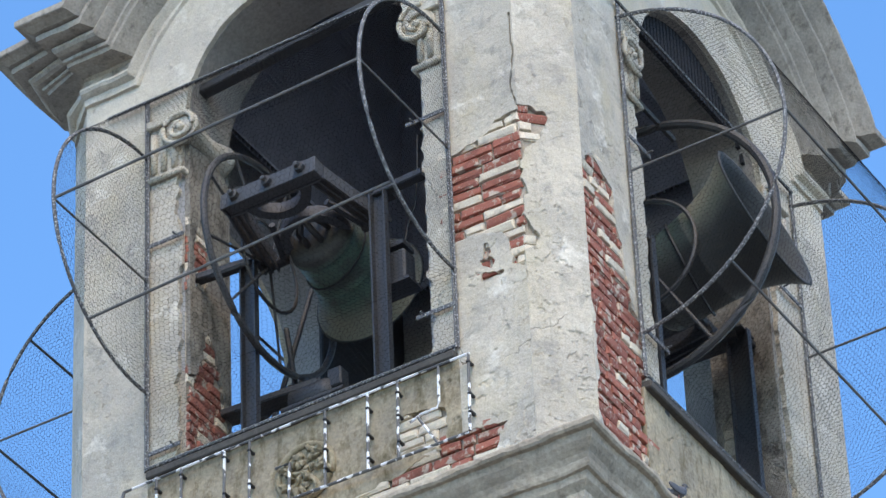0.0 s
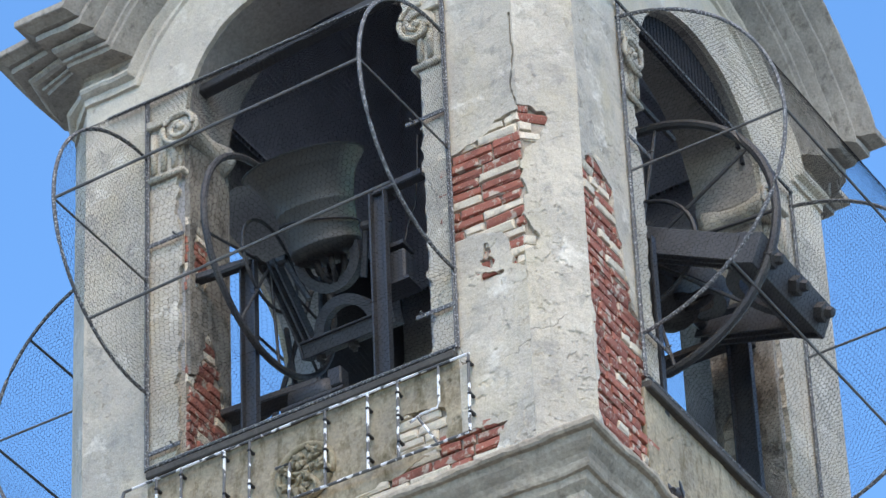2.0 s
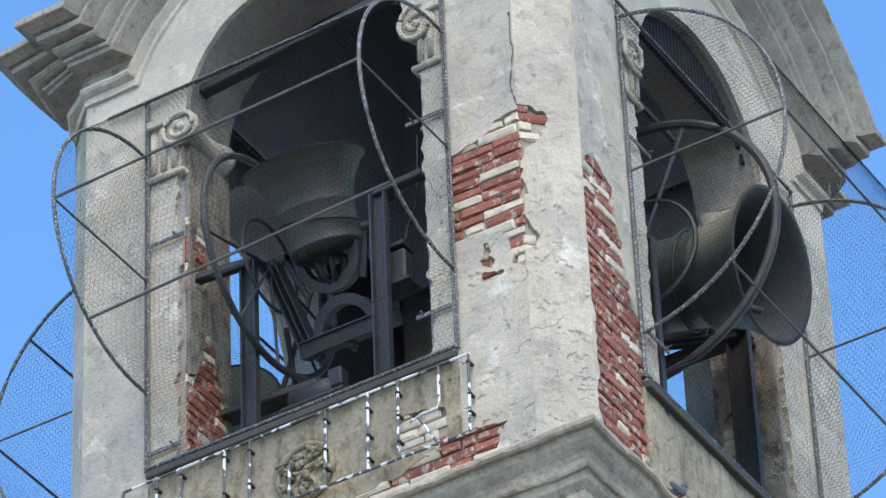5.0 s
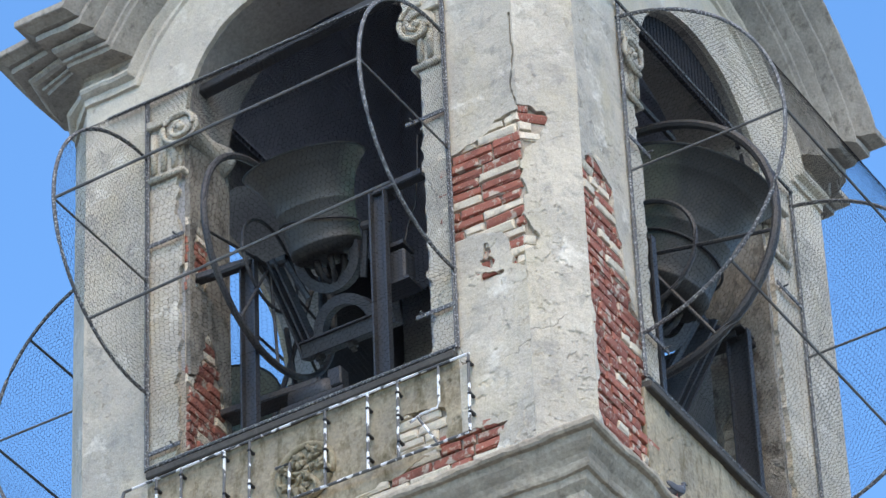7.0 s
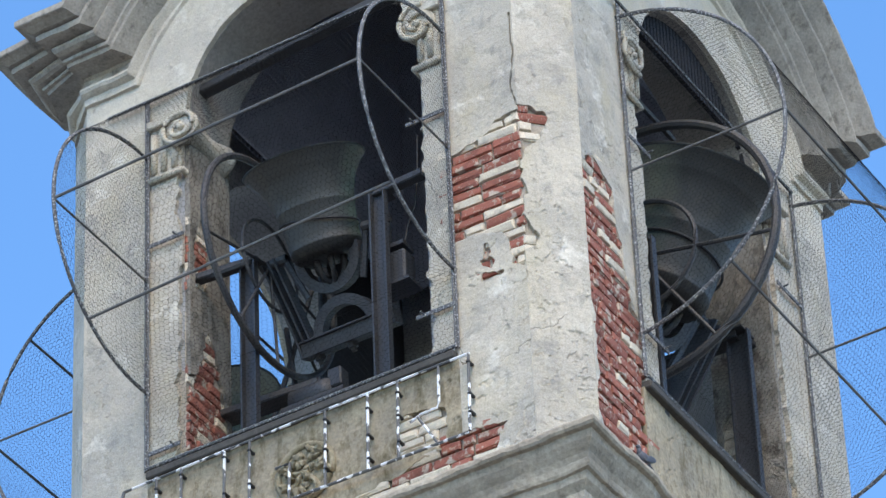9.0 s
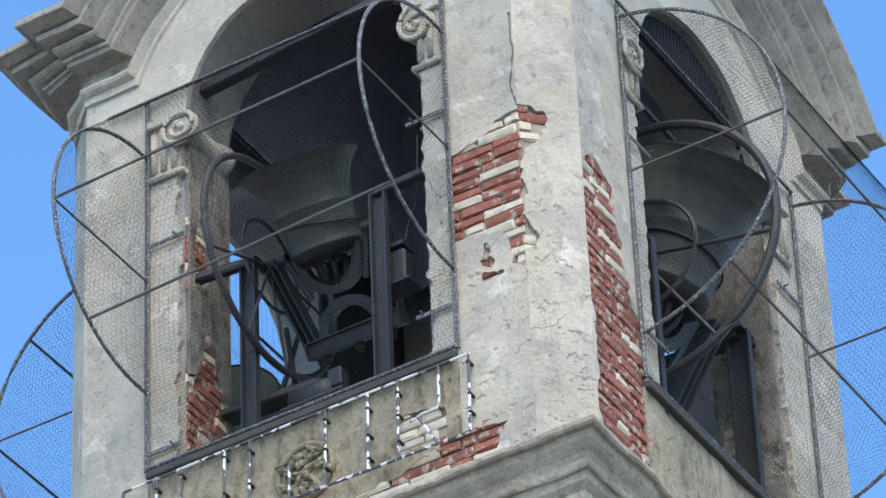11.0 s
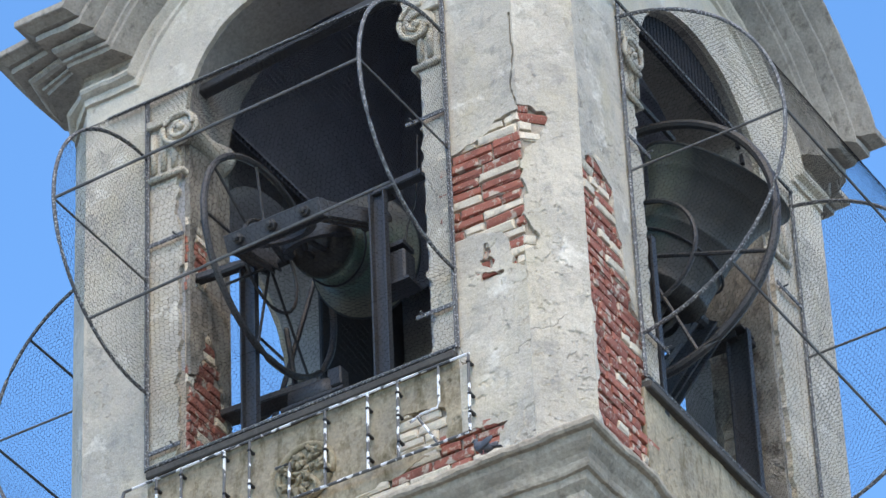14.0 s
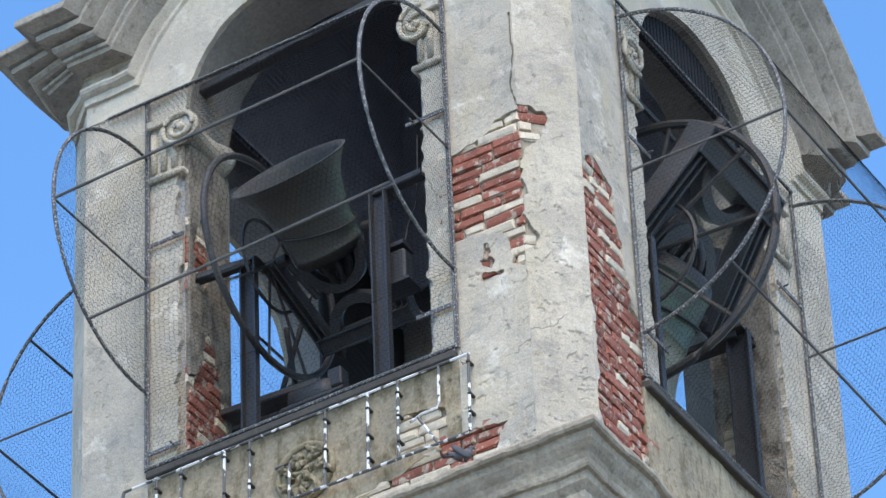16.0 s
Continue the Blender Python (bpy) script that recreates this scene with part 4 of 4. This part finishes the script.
def rosette(u, z, r):
    F = FS
    th = tagged(new("rosette"), "round stucco rosette with crumbling leaves on the parapet", "ornament")
    ring = [F @ Vector((u + r * math.cos(a), 0.012, z + r * math.sin(a))) for a in np.linspace(0, 2 * math.pi, 40, endpoint=False)]
    part("rim", tube(bmesh.new(), ring, 0.022, 8, closed=True), M_ROSETTE, th, smooth=True)
    bm = bmesh.new()
    lathe(bm, [(0.0, 0.012), (r * 0.95, 0.012), (r, 0.0), (0.0, 0.0)], 32, F @ Matrix.Translation((u, 0, z)) @ Matrix.Rotation(radians(-90), 4, "X"))
    part("field", bm, M_ROSETTE, th)
    rnd = random.Random(4)
    for ringn, rr, n, sz in ((0, 0.80, 17, 0.036), (1, 0.56, 13, 0.036), (2, 0.32, 8, 0.036), (3, 0.08, 4, 0.030)):
        for i in range(n):
            a = 2 * math.pi * (i + 0.5 * ringn) / n + rnd.uniform(-0.25, 0.25)
            if rnd.random() < 0.12:
                continue
            q = rr * r * rnd.uniform(0.85, 1.12)
            bm = bmesh.new()
            bmesh.ops.create_icosphere(bm, subdivisions=1, radius=1.0)
            for v in bm.verts:
                v.co += v.co * rnd.uniform(-0.45, 0.35)
            m = F @ Matrix.Translation((u + q * math.cos(a), 0.02, z + q * math.sin(a))) @ Matrix.Rotation(-a + rnd.uniform(-0.6, 0.6), 4, "Y") @ Matrix.Diagonal((sz * rnd.uniform(0.8, 1.2), 0.034 * rnd.uniform(0.6, 1.2), sz * rnd.uniform(0.45, 0.7), 1))
            bm.transform(m)
            part("leaf", bm, M_ROSETTE, th)
    return th


rosette(0.03, 18.145, 0.19)


def bar_frame():
    th = tagged(new("light_bar_frame"), "white flaking tube frame fixed to the parapet", "frame")
    P = lambda x, z, y=-0.05: (x, y, z)
    part("rail", tube(bmesh.new(), [P(-3.11, 18.49), P(-1.9, 18.505), P(-0.66, 18.50)], 0.009), M_WHITE, th)
    part("rail", tube(bmesh.new(), [P(-2.9, 17.95), P(-1.9, 17.958), P(-0.688, 17.94)], 0.010), M_DASHED, th)
    part("rail", tube(bmesh.new(), [P(-3.11, 18.49), P(-3.13, 18.40)], 0.011), M_WHITE, th)
    rnd = random.Random(9)
    for x in (-2.87, -2.69, -2.38, -2.20, -1.664, -1.366, -1.157, -0.668):
        part("upright", tube(bmesh.new(), [P(x, 18.505), P(x - 0.006, 18.2), P(x - 0.012, 17.95)], 0.009), M_WHITE if x in (-1.664, -1.366) else M_DASHED, th)
        for z in (18.42, 18.22, 18.06):
            bm = bmesh.new()
            zz = z + rnd.uniform(-0.04, 0.04)
            box(bm, x - 0.013, x + 0.009, -0.063, -0.002, zz - 0.008, zz + 0.008, 0.003)
            part("clip", bm, M_RUBBER, th)
    part("upright", tube(bmesh.new(), [P(-0.875, 18.505), P(-0.88, 18.24), P(-0.895, 18.20), P(-1.0, 18.20), P(-1.08, 18.17)], 0.009), M_WHITE, th)
    part("upright", tube(bmesh.new(), [P(-1.03, 18.19), P(-0.97, 18.08), P(-0.90, 17.95)], 0.009), M_DASHED, th)
    part("upright", tube(bmesh.new(), [P(-2.02, 18.22), P(-1.92, 18.22), P(-1.93, 17.95)], 0.010), M_WHITE, th)
    return th


bar_frame()


# ---- small iron things ----
def bracket(face, u, z, length, s):
    F = FACES[face]
    bm = bmesh.new()
    a, b = sorted((u, u + s * length))
    box(bm, a, b, 0.018, 0.028, z - 0.016, z + 0.016, 0.003)
    tube(bm, [(u + s * length * 0.8, 0.0, z), (u + s * length * 0.8, 0.07, z)], 0.006)
    return tagged(part("iron_bracket", bm, M_BAR, m=F), "short flat iron bracket fixed to the jamb", "bracket", "iron brackets")


for u, z, L, s in ((1.11, 20.43, 0.29, -1), (1.13, 18.93, 0.29, -1), (-1.09, 20.33, 0.27, 1), (-1.09, 18.72, 0.24, 1)):
    bracket("south", u, z, L, s)
for u, z, L, s in ((-1.08, 20.48, 0.26, 1), (-1.06, 18.98, 0.28, 1), (1.20, 20.58, 0.35, -1)):
    bracket("east", u, z, L, s)


def motor():
    th = tagged(new("bell_motor"), "grey electric bell motor on the chamber sill", "motor")
    bm = bmesh.new()
    lathe(bm, [(0.0, -0.16), (0.07, -0.16), (0.10, -0.14), (0.105, 0.10), (0.09, 0.14), (0.04, 0.15), (0.04, 0.20), (0.0, 0.20)], 24, pose(-2.02, 0.42, 19.02, 0, 90, 0))
    part("housing", bm, M_STEEL, th, smooth=True)
    bm = bmesh.new()
    box(bm, -1.90, -1.80, 0.36, 0.46, 19.02, 19.16, 0.01, m=None)
    part("terminal_box", bm, M_STEEL, th)
    bm = bmesh.new()
    box(bm, -2.2, -1.75, 0.30, 0.34, 18.55, 18.95)
    box(bm, -2.2, -1.75, 0.30, 0.55, 18.90, 18.93)
    part("stand", bm, M_IRON, th)
    bm = bmesh.new()
    lathe(bm, [(0.0, 0.0), (0.05, 0.0), (0.11, 0.16), (0.115, 0.17), (0.0, 0.171)], 20, pose(-1.93, 0.52, 19.05, 12, 155, 0))
    part("guard_cone", bm, M_BRONZE, th, smooth=True)


motor()


def switch_box():
    th = tagged(new("switch_box"), "small grey switch box with a loose cable on the bell post", "box")
    bm = bmesh.new()
    box(bm, -1.34, -1.20, 0.16, 0.30, 19.43, 19.68, 0.015)
    part("case", bm, M_STEEL, th)
    bm = bmesh.new()
    box(bm, -1.40, -1.16, 0.14, 0.30, 19.41, 19.43)
    part("shelf", bm, M_STEEL, th)
    bm = bmesh.new()
    box(bm, -1.36, -1.20, 0.15, 0.28, 19.70, 19.73)
    part("lid", bm, M_STEEL, th)
    pts = [(-1.22, 0.2, 19.72), (-1.19, 0.2, 19.86), (-1.12, 0.18, 19.98), (-1.09, 0.17, 20.2), (-1.08, 0.17, 20.5)]
    part("cable", tube(bmesh.new(), pts, 0.006), M_RUBBER, th)


switch_box()

for a, b, r in (((-0.160, 1.246, 21.196), (-0.160, 1.858, 21.197), 0.022), ((-0.500, 2.870, 21.519), (-0.060, 2.927, 21.719), 0.018), ((-2.72, 0.14, 20.05), (-2.3, 0.14, 20.03), 0.02), ((-2.5, 0.5, 18.7), (-2.3, 0.9, 20.4), 0.018), ((-2.15, 0.5, 18.75), (-2.4, 0.7, 19.9), 0.018)):
    tagged(part("iron_brace", tube(bmesh.new(), [a, b], r), M_IRON), "thin dark iron brace inside the chamber", "brace", "iron braces")


# ---- pigeon ----
def pigeon():
    """Faces +x; the feet stand at the origin."""
    m_body, nt, b = mat("pigeon_grey", 0.7)
    c = mix(nt, noise_node(nt, 30, 4), (0.06, 0.063, 0.075), (0.12, 0.123, 0.14))
    nt.links.new(c, b.inputs["Base Color"])
    m_dark, nt, b = mat("pigeon_dark", 0.6)
    c = mix(nt, noise_node(nt, 24, 4), (0.035, 0.04, 0.05), (0.08, 0.085, 0.10))
    nt.links.new(c, b.inputs["Base Color"])
    m_leg = mat("pigeon_leg", 0.6)[0]
    m_leg.node_tree.nodes["Principled BSDF"].inputs["Base Color"].default_value = (0.30, 0.10, 0.09, 1)
    th = tagged(new("pigeon"), "grey pigeon with dark wing bars walking along the ledge", "pigeon")
    bm = bmesh.new()
    prof = [(0.0, -0.115), (0.022, -0.105), (0.045, -0.06), (0.062, 0.0), (0.060, 0.045), (0.044, 0.085), (0.022, 0.105), (0.0, 0.112)]
    lathe(bm, prof, 18, pose(0, 0, 0.105, 0, 68, 0))
    part("body", bm, m_body, th, smooth=True)
    bm = bmesh.new()
    lathe(bm, [(0.0, -0.02), (0.036, 0.0), (0.028, 0.04), (0.022, 0.065), (0.0, 0.08)], 14, pose(0.072, 0, 0.135, 0, 14, 0))
    part("neck", bm, m_dark, th, "dark iridescent neck", smooth=True)
    bm = bmesh.new()
    bmesh.ops.create_icosphere(bm, subdivisions=2, radius=0.027, matrix=pose(0.095, 0, 0.215) @ Matrix.Diagonal((1.15, 0.9, 0.95, 1)))
    head = part("head", bm, m_body, th, smooth=True)
    bm = bmesh.new()
    bmesh.ops.create_cone(bm, segments=8, radius1=0.008, radius2=0.001, depth=0.026, cap_ends=True, matrix=pose(0.132, 0, 0.210, 0, 95, 0))
    part("beak", bm, m_dark, head)
    for s in (-1, 1):
        bm = bmesh.new()
        bmesh.ops.create_icosphere(bm, subdivisions=2, radius=1.0, matrix=pose(-0.035, s * 0.05, 0.112, 0, 24, s * -6) @ Matrix.Diagonal((0.115, 0.016, 0.045, 1)))
        part("wing", bm, m_dark, th, smooth=True)
        bm = bmesh.new()
        tube(bm, [(0.0, s * 0.025, 0.06), (-0.008, s * 0.025, 0.03), (0.0, s * 0.025, 0.003), (0.03, s * 0.028, 0.002)], 0.005, 6)
        part("leg", bm, m_leg, th)
    bm = bmesh.new()
    box(bm, -0.12, 0.0, -0.024, 0.024, -0.006, 0.006, 0.004, m=pose(-0.09, 0, 0.075, 0, -16, 0))
    part("tail", bm, m_dark, th)
    th.scale = (0.57, 0.57, 0.57)
    return th


PIGEON = pigeon()

# ---- the bricks, last ----
lay_bricks(FS, HOLE_S, WALLS["south"], lambda u, z: 0.12 if z > 20.08 or z < 19.32 else 0.62, 3, front=-0.008, lim=1.598)
lay_bricks(Matrix(), HOLE_C, CORNER, lambda u, z: 0.45 if z > 19.9 else 0.2, 4, front=-0.010, lim=0.196)
lay_bricks(FE, HOLE_E, WALLS["east"], lambda u, z: 0.95 if z < 19.1 else 0.70 if z < 19.75 else 0.4, 5, drop=0.0, front=-0.008, lim=1.69)
lay_bricks(FS, LOW_S, WALLS["south"], lambda u, z: 0.8 if u > 0.95 else 0.15, 8, front=-0.006)
lay_bricks(FS, PALE_S, WALLS["south"], lambda u, z: 0.03, 11, front=-0.010)
lay_bricks(FS, LEFT_S, WALLS["south"], lambda u, z: 0.85, 13, hi=-HALF - 0.004)
lay_bricks(FS, [(1.22, 18.99), (1.22, 19.32), (1.44, 19.32), (1.44, 18.99)], WALLS["south"], lambda u, z: 1.0, 17, front=-0.016, drop=0)
JAMB = FS @ Matrix(((0, 1, 0, -HALF + 0.036), (-1, 0, 0, 0), (0, 0, 1, 0), (0, 0, 0, 1)))
BARE = [(0.02, 18.55), (0.50, 18.55), (0.50, 18.95), (0.42, 19.2), (0.37, 19.5), (0.24, 19.72), (0.16, 19.4), (0.02, 19.2)]
HIGH = [(0.10, 19.95), (0.22, 20.0), (0.26, 20.5), (0.16, 20.62), (0.09, 20.3)]
lay_bricks(JAMB, BARE, WALLS["south"], lambda u, z: 0.8, 21, drop=0.04, lim=0.49, lo=0.03)
lay_bricks(JAMB, HIGH, WALLS["south"], lambda u, z: 0.5, 23, drop=0.05, lim=0.49, lo=0.03)
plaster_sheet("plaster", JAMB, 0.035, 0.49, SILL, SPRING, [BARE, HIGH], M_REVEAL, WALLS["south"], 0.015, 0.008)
JAMB_E = FE @ Matrix(((0, -1, 0, HALF - 0.036), (-1, 0, 0, 0), (0, 0, 1, 0), (0, 0, 0, 1)))
GONE = [(0.30, 19.0), (0.44, 19.1), (0.45, 19.6), (0.36, 19.7), (0.30, 19.4)]
lay_bricks(JAMB_E, GONE, WALLS["east"], lambda u, z: 0.2, 25, drop=0.05, lim=0.49, lo=0.03)
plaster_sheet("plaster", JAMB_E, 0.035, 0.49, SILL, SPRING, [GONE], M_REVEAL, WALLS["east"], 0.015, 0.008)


def motions():
    south = [(0.0, -86), (0.2, -60), (0.4, -28), (0.6, -5), (0.8, 22), (1.0, 60), (1.1, 73.5), (1.2, 90), (1.3, 105), (1.4, 120), (1.5, 131), (1.6, 140), (1.8, 149), (2.0, 153), (2.3, 154), (10.2, 154),
             (10.7, 152), (11.0, 146), (11.3, 133), (11.5, 115), (11.7, 91), (11.8, 76), (11.9, 62), (12.1, 28), (12.3, -5), (12.5, -24), (12.7, -52), (12.9, -80), (13.2, -101),
             (13.5, -112), (13.8, -116), (14.0, -113), (14.3, -97), (14.5, -79), (14.8, -43), (15.0, -22), (15.3, 10), (15.5, 40), (15.75, 86), (16.0, 127)]
    east = [(0.0, 107), (0.2, 89), (0.4, 70), (0.7, 39), (0.9, 12), (1.0, -3), (1.2, -35), (1.5, -81), (1.8, -104), (2.1, -117), (2.5, -123), (2.8, -123.5), (3.1, -119), (3.4, -109), (3.8, -86), (4.0, -66),
            (4.2, -42), (4.4, -12), (4.6, 20), (4.8, 52), (5.0, 78), (5.3, 110), (5.6, 132), (6.0, 149), (6.3, 155), (6.6, 156), (13.5, 156), (14.0, 147), (14.3, 135), (14.6, 118), (14.9, 97), (15.2, 70),
            (15.4, 49), (15.6, 22), (15.8, -8), (16.0, -38)]
    west = [(0.0, -70), (0.4, -20), (0.8, 35), (1.2, 80), (1.7, 110), (2.2, 125), (2.6, 138), (3.0, 146), (3.5, 152), (4.2, 155), (5.0, 155), (12.0, 155), (12.4, 150), (12.7, 138), (12.9, 122),
            (13.2, 85), (13.5, 30), (13.8, -30), (14.2, -85), (14.6, -105), (15.0, -75), (15.3, -30), (15.6, 25), (16.0, 90)]
    def swing(a):
        return 22 * math.tanh(a / 22)

    for ob, piv, rz, rows in ((BELL_S, PIV_S, 0, south), (BELL_E, PIV_E, 90, east), (BELL_W, PIV_W, -90, west)):
        walk(ob, [(t, pose(*piv, -a, 0, rz)) for t, a in rows] + ([] if rows[-1][0] == 16.0 else [(16.0, pose(*piv, -rows[-1][1], 0, rz))]))

        clapper = next(c for c in ob.children if c.name.startswith("clapper"))
        at = clapper.matrix_basis.translation
        walk(clapper, [(t, pose(*at, swing(a))) for t, a in rows] + ([] if rows[-1][0] == 16.0 else [(16.0, pose(*at, swing(rows[-1][1])))]))

    # the pigeon on the ledge: seconds, place, heading
    rows = [(0.0, 0.17, 0.85, 60), (0.5, 0.17, 0.84, 10), (2.0, 0.17, 0.86, 100), (4.0, 0.17, 0.855, 80), (6.5, 0.17, 0.84, 50), (7.1, 0.17, 0.83, 60), (7.5, 0.17, 0.80, 140), (8.0, 0.17, 0.70, 220), (8.5, 0.17, 0.585, 262),
            (8.8, 0.17, 0.51, 266), (9.2, 0.16, 0.42, 268), (10.0, 0.13, 0.24, 262), (10.6, 0.08, 0.10, 235), (11.2, 0.04, 0.02, 225), (11.8, 0.0, -0.04, 215), (12.2, -0.08, -0.11, 200), (12.5, -0.16, -0.15, 182), (13.0, -0.285, -0.17, 180),
            (14.0, -0.527, -0.17, 182), (14.5, -0.61, -0.17, 172), (15.0, -0.66, -0.17, 100), (15.5, -0.668, -0.17, 60), (16.0, -0.67, -0.17, 50)]
    walk(PIGEON, [(t, pose(x, y, BASE + 0.034, 0, 0, a)) for t, x, y, a in rows])


motions()
